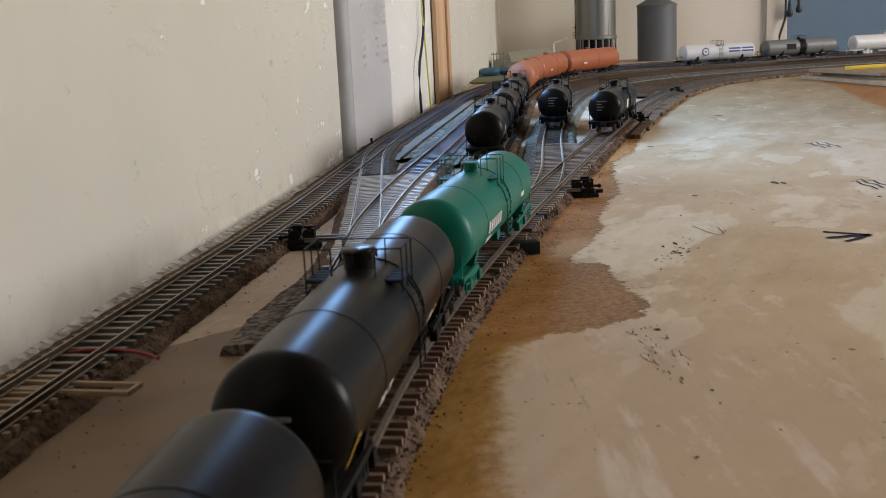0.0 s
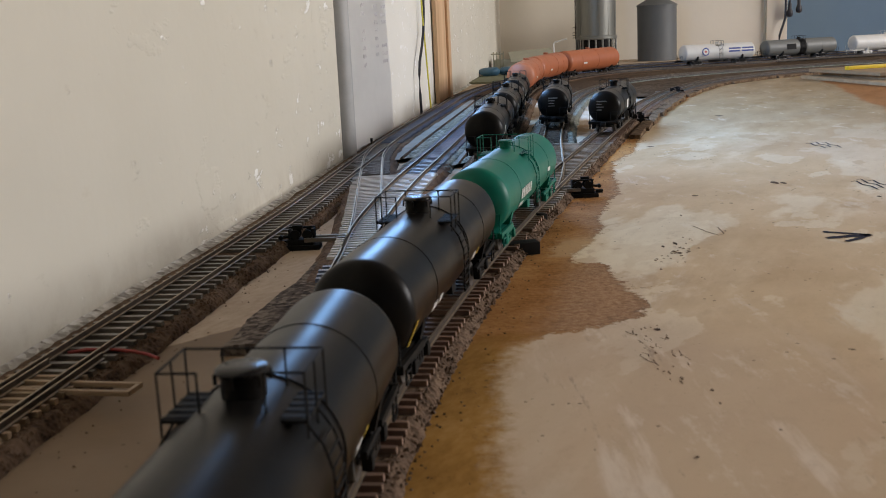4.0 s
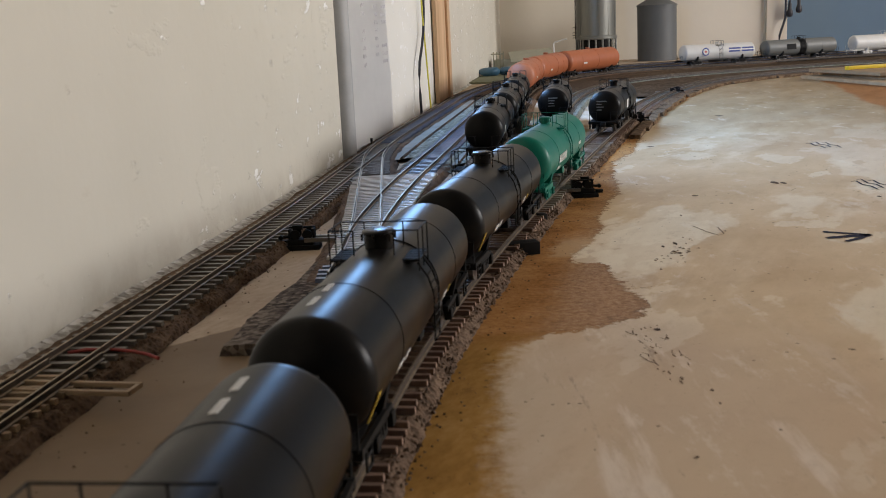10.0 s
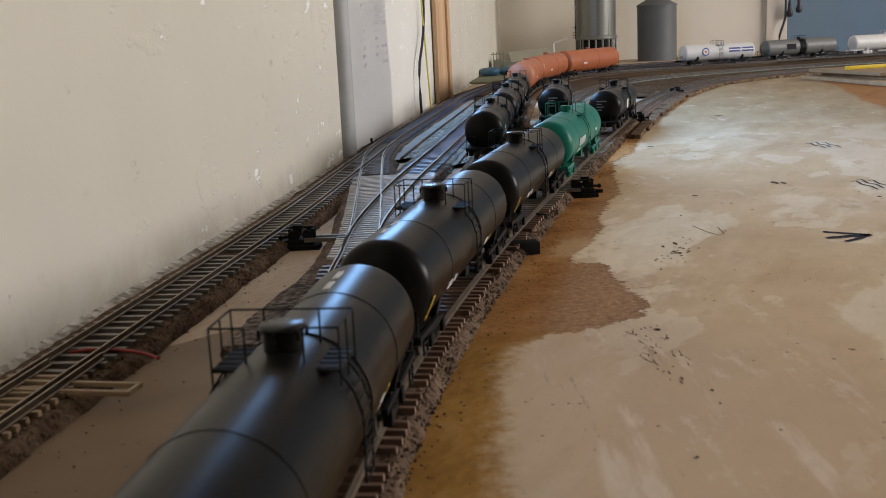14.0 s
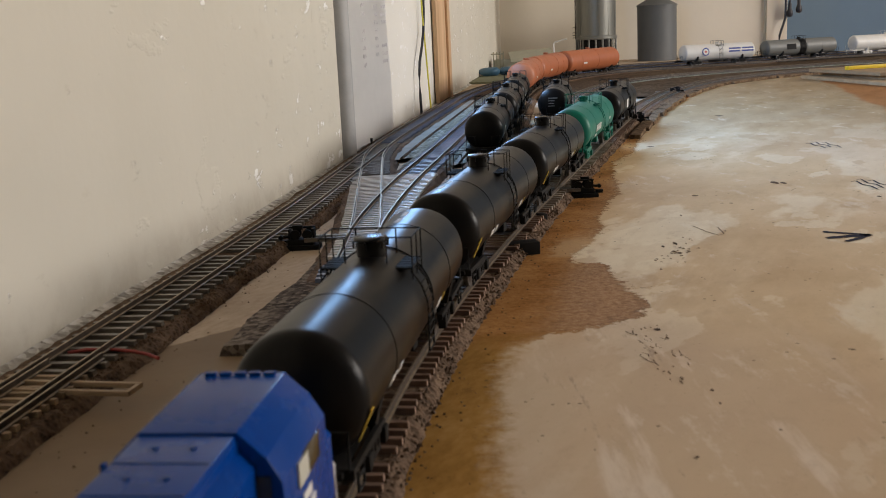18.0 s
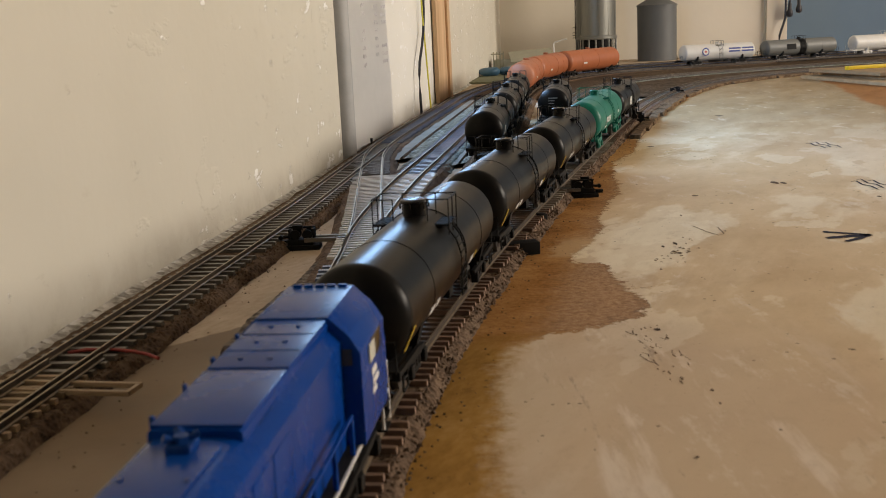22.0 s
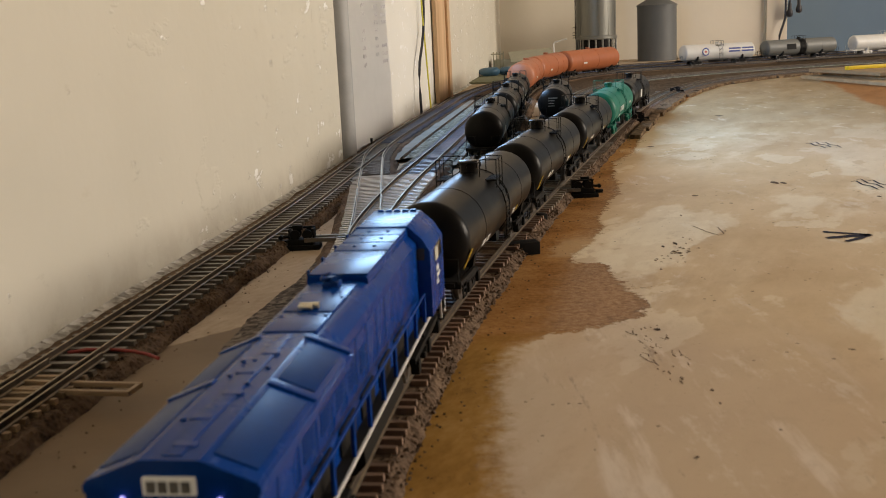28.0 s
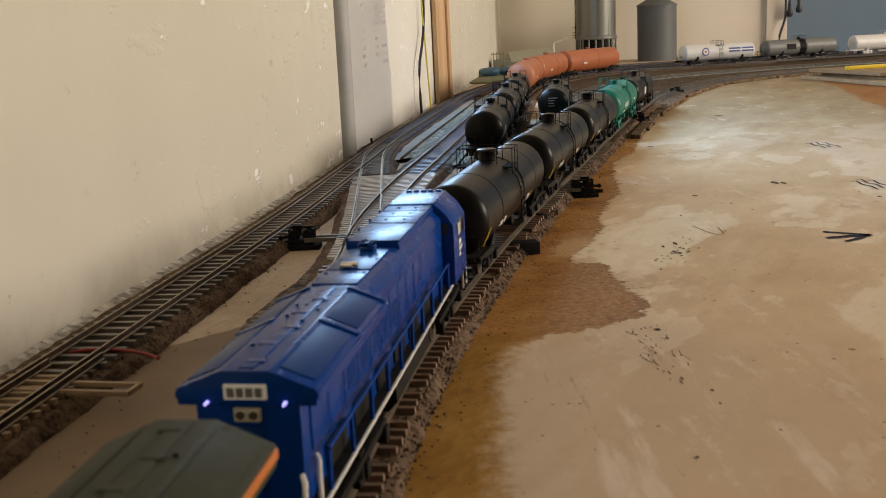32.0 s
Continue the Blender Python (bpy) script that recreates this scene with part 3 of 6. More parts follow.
rim = [on_wall(-2.2, 0, 0.002), on_wall(U_END - 0.002, 0, 0.002), Vector((1.9, 2.98, 0)), Vector((1.9, -1.15, 0))]
lo = [bm.verts.new(v - Vector((0, 0, 0.018))) for v in rim]
hi = [bm.verts.new(v) for v in rim]
bm.faces.new(lo), bm.faces.new(hi)
for i in range(4):
    bm.faces.new((lo[i], lo[(i + 1) % 4], hi[(i + 1) % 4], hi[i]))
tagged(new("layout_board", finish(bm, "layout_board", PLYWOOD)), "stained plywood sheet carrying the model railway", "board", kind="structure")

BOARD = bpy.data.objects["layout_board"]


def stroke(bm, pts, w, z=0.00025):
    """A flat pencil or paint stroke on the board."""
    pts = [Vector((x, y, z)) for x, y in pts]
    rows = []
    for i, p in enumerate(pts):
        d = (pts[min(i + 1, len(pts) - 1)] - pts[max(i - 1, 0)]).normalized()
        k = w * (0.55 + 0.45 * math.sin(math.pi * (i + 0.5) / len(pts)))
        rows.append((bm.verts.new(p + k / 2 * Vector((d.y, -d.x, 0))), bm.verts.new(p - k / 2 * Vector((d.y, -d.x, 0)))))
    for a, b in zip(rows, rows[1:]):
        bm.faces.new((a[0], a[1], b[1], b[0]))


def blot(bm, x, y, rx, ry, seed, z=0.0002):
    ring = [bm.verts.new((x + rx * math.cos(a) * (1 + 0.5 * noise.noise((3 * math.cos(a), 3 * math.sin(a), seed))), y + ry * math.sin(a) * (1 + 0.5 * noise.noise((3 * math.cos(a), 3 * math.sin(a), seed))), z))
            for a in (k * math.pi / 9 for k in range(18))]
    bm.faces.new(ring)


FLECK = paint("brown_fleck", (0.22, 0.15, 0.095), 0.8, 0.3, spec=0.03)
MARK_PEN = paint("dark_pen", (0.045, 0.04, 0.05), 0.7, 0.2, spec=0.03)
KNOT = paint("dark_knot", (0.12, 0.08, 0.055), 0.7, 0.3, spec=0.03)
bm = bm_new()
stroke(bm, [(0.2085, 0.568), (0.222, 0.570), (0.2335, 0.5710)], 0.006)
stroke(bm, [(0.2125, 0.585), (0.223, 0.578), (0.2335, 0.5710)], 0.004)
stroke(bm, [(0.2150, 0.557), (0.224, 0.563), (0.2335, 0.5710)], 0.004)
part("pen_arrow", bm, MARK_PEN, BOARD, "dark drawn arrow", False)
for x, y, w, h in ((0.351, 0.967, 0.021, 0.050), (0.3026, 0.7358, 0.018, 0.048)):
    for k in range(3):
        bm = bm_new()
        x0, y0 = x - w / 2 + w * k / 3, y + (k % 2) * 0.006
        stroke(bm, [(x0, y0 + h * 0.4), (x0 + w * 0.25, y0 + h * 0.45), (x0 + w * 0.12, y0 + h * 0.1), (x0 + w * 0.27, y0 - h * 0.1), (x0 + w * 0.2, y0 - h * 0.4), (x0, y0 - h * 0.35)], 0.0016)
        part("pen_scrawl", bm, MARK_PEN, BOARD, "", False)
for i, (x, y, rx, ry) in enumerate(((0.2425, 0.767, 0.0042, 0.010), (0.2480, 0.764, 0.0030, 0.007), (0.1750, 0.7263, 0.0036, 0.004), (0.2030, 1.020, 0.0055, 0.005), (0.1270, 0.572, 0.0018, 0.006), (0.1190, 0.566, 0.0014, 0.004),
                                    (0.1240, 0.548, 0.0022, 0.003), (0.0864, 0.3244, 0.0008, 0.0014), (0.0838, 0.410, 0.0020, 0.0032), (0.1900, 0.690, 0.0022, 0.002), (0.1490, 0.655, 0.0012, 0.003),
                                    (0.2870, 0.690, 0.0024, 0.003), (0.1620, 0.600, 0.0012, 0.0015), (0.0870, 0.337, 0.0012, 0.0016), (0.098, 0.300, 0.0008, 0.0010), (0.0690, 0.283, 0.0010, 0.0012), (0.3420, 1.30, 0.008, 0.012))):
    bm = bm_new()
    blot(bm, x, y, rx * 0.6, ry * 0.6, i)
    part("knot", bm, KNOT, BOARD, "", False)
rng = random.Random(8)
for k in range(14):
    x, y = 0.0760 + rng.uniform(-0.006, 0.012), 0.392 + rng.uniform(-0.022, 0.020)
    bm = bm_new()
    stroke(bm, [(x, y), (x + rng.uniform(-0.001, 0.002), y - rng.uniform(0.002, 0.004)), (x + rng.uniform(-0.001, 0.003), y - rng.uniform(0.004, 0.008))], rng.uniform(0.0002, 0.0005))
    part("scratch", bm, KNOT, BOARD, "", False)

rng = random.Random(19)
for k in range(34):
    u = rng.random()
    x, y = 0.106 + 0.032 * u + rng.gauss(0, 0.0012), 0.520 + 0.055 * u + rng.gauss(0, 0.008)
    bm = bm_new()
    blot(bm, x, y, rng.uniform(0.0003, 0.0010), rng.uniform(0.0005, 0.0018), 40 + k)
    part("fleck", bm, FLECK, BOARD, "", False)
for k in range(26):
    x, y = 0.0735 + 0.012 * rng.random(), 0.345 + 0.072 * rng.random()
    bm = bm_new()
    blot(bm, x + 0.0006 * k / 26, y, rng.uniform(0.0002, 0.0006), rng.uniform(0.0005, 0.0020), 90 + k)
    part("fleck", bm, FLECK, BOARD, "", False)
bm = bm_new()
stroke(bm, [(0.1475, 0.619), (0.1510, 0.600), (0.1550, 0.588), (0.1590, 0.592), (0.1605, 0.612)], 0.0008, 0.0004)
part("scratch", bm, KNOT, BOARD, "", False)

# rough cement along the foot of the wall
bm = bm_new()
rows = []
for i in range(420):
    u = -0.62 + i * 0.0052
    w = 0.0036 + 0.0007 * noise.noise((u * 60, 3, 0)) + 0.0014 * noise.noise((u * 18, 9, 0))
    h = 0.0011 + 0.0009 * noise.noise((u * 34, 5, 2))
    rows.append([bm.verts.new(on_wall(u, 0.0003, max(0.002, w + 0.003))), bm.verts.new(on_wall(u, max(0.0004, h * 0.8), max(0.0015, w))), bm.verts.new(on_wall(u, max(0.0006, h + 0.0008), 0.0002))])
for a, b in zip(rows, rows[1:]):
    for k in range(2):
        bm.faces.new((a[k], b[k], b[k + 1], a[k + 1]))
tagged(new("baseboard", finish(bm, "baseboard", CEMENT)), "crumbly pale cement fillet at the foot of the wall", "fillet", kind="structure")

# the grey pipe beside the paper
bm = bm_new()
outline = [(-0.0118, 0.0)] + [(-0.0118 * math.cos(a), -0.0118 * math.sin(a)) for a in (0.35, 0.6, 0.9, 1.2, 1.57, 1.95, 2.3, 2.7)] + [(0.0118, 0.0)]
extrude(bm, outline, 0.60, Matrix.Translation((0.122, 0.0005, 0.0)))
ob = new("wall_pipe", finish(bm, "wall_pipe", PIPE_GREY, True))
ob.matrix_world = WALL_POSE
tagged(ob, "grey painted vertical pipe standing out of the wall", "pipe", kind="structure")

# paper sheet with pencil lists, hung on the wall
paper = thing("paper_sheet", "long white paper sheet with faded handwritten lists on the wall", "paper")
paper.matrix_world = WALL_POSE @ Matrix.Translation((0, -0.003, 0))
bm = bm_new()
cols = []
for i in range(9):
    u = 0.136 + 0.236 * i / 8
    cols.append([bm.verts.new((u + (0.007 * math.sin(j * 0.7) if i == 8 else 0), -0.0015 - 0.004 * math.sin(i / 8 * math.pi) * math.sin(j * 0.5 + 0.6), 0.006 + 0.178 * j / 9)) for j in range(10)])
for a, b in zip(cols, cols[1:]):
    for j in range(9):
        bm.faces.new((a[j], b[j], b[j + 1], a[j + 1]))
bmesh.ops.solidify(bm, geom=bm.faces[:], thickness=0.0004)
part("sheet", bm, PAPER, paper)
rng = random.Random(4)
for row in range(9):
    z = 0.155 - row * 0.0085
    for u0, n_bars in ((0.190, 3), (0.262, 3), (0.302, 5)):
        if rng.random() < 0.30 or (row > 8 and u0 > 0.3):
            continue
        bm = bm_new()
        u = u0
        for k in range(n_bars):
            w = rng.uniform(0.0010, 0.0018)
            box(bm, w, 0.0003, rng.uniform(0.0030, 0.0042), x=u + w / 2, y=-0.0068, z=z + rng.uniform(-0.0006, 0.0006))
            box(bm, 0.0030, 0.0003, 0.0009, x=u + 0.0020, y=-0.0068, z=z + rng.choice((-0.0014, 0.0, 0.0014)))
            u += 0.0062 + rng.uniform(0.000, 0.001)
        part("handwriting", bm, INK, paper, smooth=False)

# pine stud against the wall
stud = thing("wooden_stud", "upright pine stud with a darker edge strip against the wall", "stud")
stud.matrix_world = WALL_POSE
bm = box(bm_new(), 0.150, 0.007, 0.62, bevel=0.001, x=0.885, y=-0.0035, z=0.31)
part("post", bm, STUD, stud)
bm = box(bm_new(), 0.034, 0.004, 0.62, bevel=0.001, x=0.943, y=-0.0090, z=0.31)
part("batten", bm, STUD, stud)
bm = box(bm_new(), 0.0012, 0.004, 0.60, x=0.8112, y=-0.002, z=0.30)
part("dark_edge", bm, TIE_BROWN, stud)

for name, mat, pts, r, label in (
        ("black_cable", CABLE_BLACK, [(0.605, 0.000), (0.600, 0.03), (0.602, 0.06), (0.612, 0.075), (0.640, 0.095), (0.662, 0.115), (0.675, 0.14), (0.68, 0.186)], 0.0019, "black cable hanging down the wall"),
        ("yellow_cable", CABLE_YELLOW, [(0.705, 0.000), (0.692, 0.04), (0.680, 0.08), (0.670, 0.11), (0.660, 0.14), (0.652, 0.186)], 0.0012, "thin yellow cable hanging down the wall")):
    bm = pipe(bm_new(), [WALL_POSE @ Vector((u, -0.006, z)) for u, z in pts], r, 8)
    tagged(new(name, finish(bm, name, mat, True)), label, "cable")

# ---------------------------------------------------------------- tracks


def rail_mesh(line, s0, s1, off, z0=TIE_TOP, h=RAIL_TOP - TIE_TOP, step=0.008):
    prof = [(-0.0011, 0), (0.0011, 0), (0.0011, 0.0004), (0.0004, 0.0007), (0.0004, h - 0.0010), (0.00043, h - 0.0008), (0.00043, h - 0.0001), (0.00034, h),
            (-0.00034, h), (-0.00043, h - 0.0001), (-0.00043, h - 0.0008), (-0.0004, h - 0.0010), (-0.0004, 0.0007), (-0.0011, 0.0004)]
    bm = bm_new()
    m = max(2, int((s1 - s0) / step))
    rings = []
    for i in range(m + 1):
        s = s0 + (s1 - s0) * i / m
        d = line.way(s)
        o = off(s) if callable(off) else off
        p, side = line.side(s, o), Vector((d.y, -d.x, 0))
        rings.append([bm.verts.new(p + side * x + Vector((0, 0, z0 + z))) for x, z in prof])
    k = len(prof)
    for a, b in zip(rings, rings[1:]):
        for i in range(k):
            bm.faces.new((a[i], a[(i + 1) % k], b[(i + 1) % k], b[i]))
    bm.faces.new(rings[0]), bm.faces.new(rings[-1])
    return bm


def cork_bed(line, s0, s1, wl, wr, name, label, lift=0.0, mat=None, seed=0, drop=0.0045):
    """Granular strip under a track, its edges crumbled."""
    bm = bm_new()
    m = int((s1 - s0) / 0.0022)
    rows = []
    for i in range(m + 1):
        s = s0 + (s1 - s0) * i / m
        j = [0.0012 * noise.noise((s * 150, seed + 3 * k, 2)) + 0.0022 * noise.noise((s * 33, seed + 7 * k, 4)) for k in range(6)]
        z = CORK_TOP + lift
        a, b = (w(line.at(s).y) if callable(w) else w for w in (wl, wr))
        row = [(-a - drop + j[0], -0.0006), (-a - drop * 0.45 + j[4], z * 0.55), (-a + j[1], z - 0.0006), (-a * 0.55, z), (b * 0.55, z), (b + j[2], z - 0.0006), (b + drop * 0.45 + j[5], z * 0.55), (b + drop + j[3], -0.0006)]
        rows.append([bm.verts.new(line.side(s, o) + Vector((0, 0, h + (0.00022 * noise.noise((s * 300, o * 400, seed)) if 0.001 < h else 0)))) for o, h in row])
    for a, b in zip(rows, rows[1:]):
        for k in range(7):
            bm.faces.new((a[k], a[k + 1], b[k + 1], b[k]))
    bm.faces.new(rows[0]), bm.faces.new(rows[-1])
    return tagged(new(name, finish(bm, name, mat or CORK, True)), label, "roadbed", kind="structure")


def tie_mesh(name, mat, length=0.0305, width=0.0026):
    bm = box(bm_new(), length, width, 0.0019, z=TIE_TOP - 0.00095)
    top = [v for v in bm.verts if v.co.z > TIE_TOP - 0.0005]
    for v in top:
        v.co.y *= 0.84
        v.co.x *= 0.992
    return finish(bm, name, mat)


TIE_MESH = {"brown": tie_mesh("tie", TIE_BROWN), "tan": tie_mesh("tie", TIE_TAN, 0.0305, 0.0036), "red": tie_mesh("tie", TIE_RED), "wide": tie_mesh("tie", TIE_BROWN, 0.0305, 0.0034), "bare": tie_mesh("tie", TIE_BARE), "weathered": tie_mesh("tie", TIE_WEATHERED, 0.0305, 0.0030), "blue_lit": tie_mesh("tie", TIE_BLUE_LIT, 0.0305, 0.0040)}
tie_rng = random.Random(11)


def lay_ties(parent, line, s0, s1, kind, pitch=0.0064, gaps=0.0, z=0.0, stretch=None):
    """Single ties, each an object on one shared mesh."""
    s = s0
    while s < s1:
        if tie_rng.random() >= gaps:
            d = line.way(s)
            ob = new("tie", TIE_MESH[kind])
            ob.parent = parent
            mid, scale = 0.0, 1.0
            if stretch:
                mid, scale = stretch(s)
            p = line.side(s, mid + tie_rng.uniform(-0.0005, 0.0005))
            ob.matrix_basis = (Matrix.Translation(p + Vector((0, 0, z))) @ Matrix.Rotation(math.atan2(d.y, d.x) - math.pi / 2 + tie_rng.uniform(-0.025, 0.025), 4, "Z")
                               @ Matrix.Diagonal((scale, 1, 1, 1)))
        s += pitch


def far_ties(parent, line, s0, s1, mat, pitch=0.0064):
    verts, faces = [], []
    s = s0
    while s < s1:
        d = line.way(s)
        side, p = Vector((d.y, -d.x, 0)), line.at(s)
        b = len(verts)
        for z in (TIE_TOP - 0.0019, TIE_TOP):
            for i, j in ((-1, -1), (1, -1), (1, 1), (-1, 1)):
                verts.append(p + side * (0.0152 * i) + d * (0.0012 * j) + Vector((0, 0, z)))
        faces += [(b + 4, b + 5, b + 6, b + 7), (b, b + 1, b + 5, b + 4), (b + 1, b + 2, b + 6, b + 5), (b + 2, b + 3, b + 7, b + 6), (b + 3, b, b + 4, b + 7)]
        s += pitch
    me = bpy.data.meshes.new("far_ties")
    me.from_pydata(verts, [], faces)
    me.materials.append(mat)
    ob = new("far_ties", me)
    ob.parent = parent
    ob["kind"] = "stuff"


def track(name, label, line, y0, y1, near_to, kind, mat, gaps=0.0, skip=(), pitch=0.0064):
    """Rails and ties of one track between two marks; single ties up to near_to."""
    t = thing(name, label, "track", "tracks of the layout", "structure")
    s0, s1, sn = line.s_of_y(y0), line.s_of_y(y1), line.s_of_y(near_to)
    for off in (-HALF_GAUGE, HALF_GAUGE):
        part("rail", rail_mesh(line, s0, s1, off), RAIL, t)
    lo = s0
    for a, b in (*skip, (None, None)):
        if a is None:
            if lo < sn:
                lay_ties(t, line, lo, sn, kind, pitch, gaps=gaps)
        else:
            if lo < line.s_of_y(a):
                lay_ties(t, line, lo, min(sn, line.s_of_y(a)), kind, pitch, gaps=gaps)
            lo = line.s_of_y(b)
    if s1 > sn:
        far_ties(t, line, max(sn, lo), s1, mat, pitch)
    return t


cork_bed(WALLSIDE, WALLSIDE.s_of_y(-0.9), WALLSIDE.s_of_y(2.2), 0.0218, 0.0180, "cork_roadbed", "crumbling dark brown cork roadbed under the wall track", 0.0, seed=1)
cork_bed(MAIN, MAIN.s_of_y(-0.9), MAIN.s_of_y(2.2), 0.0200, lambda y: 0.0150 + 0.008 * min(1.0, max(0.0, (y - 1.15) / 0.4)), "cork_roadbed", "crumbling brown cork roadbed under the curved track", 0.00012, seed=21)
cork_bed(YARD_A, YARD_A.s_of_y(0.5), YARD_A.s_of_y(0.93), 0.0200, 0.0190, "cork_roadbed", "dark cork roadbed under the yard turnout", 0.00030, seed=44)
cork_bed(YARD_A, YARD_A.s_of_y(0.90), YARD_A.s_of_y(2.2), 0.0215, 0.0190, "ballast_bed", "grey ballast under the yard track", 0.00024, BALLAST, seed=41)
cork_bed(CROSS, CROSS.s_of_y(0.5), CROSS.s_of_y(1.15), 0.0180, 0.0180, "cork_roadbed", "dark cork roadbed under the crossover", 0.00036, seed=51)
cork_bed(YARD_B, YARD_B.s_of_y(0.80), YARD_B.s_of_y(2.5), 0.0180, 0.0180, "cork_roadbed", "brown cork roadbed under the yard track", 0.00048, seed=61)
cork_bed(YARD_C, YARD_C.s_of_y(0.84), YARD_C.s_of_y(2.3), 0.0240, 0.0200, "ballast_bed", "grey ballast under the yard track", 0.00060, BALLAST, seed=71)

APPROACH = Line([(0.400, -0.0680), (0.4362, -0.0645), (0.5023, -0.0535), (0.552, -0.0465), (0.64, -0.0455)])
cork_bed(APPROACH, 0.0, APPROACH.length, 0.0195, 0.0195, "cork_roadbed", "broken-off grey-brown cork roadbed end without rails", -0.0002, CORK_GREY, seed=91, drop=0.0022)

# between the yard tracks: a chalky strip, a crumbled cork ridge and a slope of greenish ballast
def strip_between(a, oa, b, ob_, y0, y1, f0, f1, height, rough, name, mat, label, seed):
    """A lumpy ribbon between two tracks, from the share f0 of the gap to f1."""
    bm = bm_new()
    rows = []
    m = int((y1 - y0) / 0.006)
    for i in range(m + 1):
        y = y0 + (y1 - y0) * i / m
        p, q = a.side(a.s_of_y(y), oa), b.side(b.s_of_y(y), ob_)
        row = []
        for j in range(6):
            f = f0 + (f1 - f0) * j / 5
            if j in (0, 5):
                f += 0.035 * noise.noise((y * 60, j, seed))
            row.append(bm.verts.new(p.lerp(q, f) + Vector((0, 0, height(j / 5) + rough * (noise.noise((y * 120, j * 2, seed)) + 0.6 * noise.noise((y * 310, j * 5, seed)))))))
        rows.append(row)
    for c, d in zip(rows, rows[1:]):
        for j in range(5):
            bm.faces.new((c[j], c[j + 1], d[j + 1], d[j]))
    return tagged(new(name, finish(bm, name, mat, True)), label, "ballast", kind="structure")


for k, (a, oa, b, ob_, y0, y1) in enumerate(((WALLSIDE, 0.0185, YARD_A, -0.0205, 0.985, 2.1), (YARD_A, 0.0200, YARD_B, -0.0190, 0.93, 2.1))):
    strip_between(a, oa, b, ob_, y0, y1, -0.02, 0.50, lambda f: 0.0034, 0.0004, "chalk_strip", CHALK, "chalky pale grey strip between two tracks", 3 + k)
    strip_between(a, oa, b, ob_, y0, y1, 0.46, 0.60, lambda f: 0.0030 + 0.0028 * math.sin(math.pi * f), 0.0008, "cork_ridge", CORK, "crumbled dark cork ridge between two tracks", 13 + k)
    strip_between(a, oa, b, ob_, y0, y1, 0.57, 1.03, lambda f: 0.0038 + 0.0008 * f, 0.0007, "ballast_strip", PALE_BALLAST, "greenish speckled ballast strip beside a track", 23 + k)

# brown homasote sheet that carries the far curve
bm = bm_new()
rows = []
for i in range(81):
    u = i / 80
    p, q = MAIN.side(MAIN.s_of_y(1.62) + u * (MAIN.length - MAIN.s_of_y(1.62)), 0.024 + 0.004 * noise.noise((i * 0.6, 2, 0))), WALLSIDE.side(WALLSIDE.s_of_y(1.75) + u * (WALLSIDE.length - WALLSIDE.s_of_y(1.75)), -0.03)
    rows.append([bm.verts.new(p + Vector((0, 0, -0.0005))), *[bm.verts.new(p.lerp(q, k / 6) + Vector((0, 0, 0.0036))) for k in range(7)]])
for a, b in zip(rows, rows[1:]):
    for k in range(7):
        bm.faces.new((a[k], a[k + 1], b[k + 1], b[k]))
tagged(new("roadbed_sheet", finish(bm, "roadbed_sheet", FIBRE)), "brown fibre sheet under the far curved tracks", "roadbed", kind="structure")

edge = thing("roadbed_edge", "broken strips of brown cork along the outer edge of the far curve", "roadbed", kind="structure")
rng = random.Random(77)
s = MAIN.s_of_y(1.10)
while s < MAIN.s_of_y(2.20):
    l = rng.uniform(0.030, 0.085)
    d = MAIN.way(s + l / 2)
    w, h = rng.uniform(0.009, 0.015), rng.uniform(0.0042, 0.0052)
    bm = box(bm_new(), w, l * rng.uniform(0.90, 0.99), h, bevel=0.0004)
    for v in bm.verts:
        v.co += Vector((0.0016 * noise.noise((v.co.y * 40, s * 30, 1)), 0.0015 * noise.noise((v.co.x * 90, s * 50, 5)), 0))
    ob = part("cork_strip", bm, CORK_TAN, edge, smooth=False)
    ob.matrix_basis = (Matrix.Translation(MAIN.side(s + l / 2, 0.0290 + 0.002 * rng.uniform(-1, 1)) + Vector((0, 0, h / 2)))
                       @ Matrix.Rotation(math.atan2(d.y, d.x) - math.pi / 2 + rng.uniform(-0.05, 0.05), 4, "Z"))
    s += l

track("track_main", "curved model railway track with brown ties and steel rails", MAIN, -0.9, 2.24, 1.5, "red", TIE_BROWN, 0.12, [(0.672, 1.02)])
track("track_wall", "straight model railway track beside the wall", WALLSIDE, -0.4, 2.95, 1.0, "wide", TIE_BLUE_LIT, 0.03, [(0.20, 0.372), (1.0, 1.115)], 0.0092)
track("track_yard", "yard track with ties coloured blue for the window light on them", YARD_A, 0.50, 2.8, 1.6, "blue_lit", TIE_BLUE_LIT, 0.0, [(0.53, 0.862)], 0.0088)
track("track_string", "yard track under a string of tank cars", YARD_B, 0.80, 2.7, 1.0, "brown", TIE_BROWN, 0.0)
track("track_stub", "yard track leaving the turnout", YARD_C, 0.70, 2.48, 1.3, "brown", TIE_BROWN, 0.02, [(0.672, 1.02)])
cross = thing("track_crossover", "crossover track joining the wall track", "track", "tracks of the layout", "structure")
for off in (-HALF_GAUGE, HALF_GAUGE):
    part("rail", rail_mesh(CROSS, CROSS.s_of_y(0.56), CROSS.s_of_y(1.15), off), RAIL, cross)
lay_ties(cross, CROSS, CROSS.s_of_y(0.87), CROSS.s_of_y(1.10), "brown")


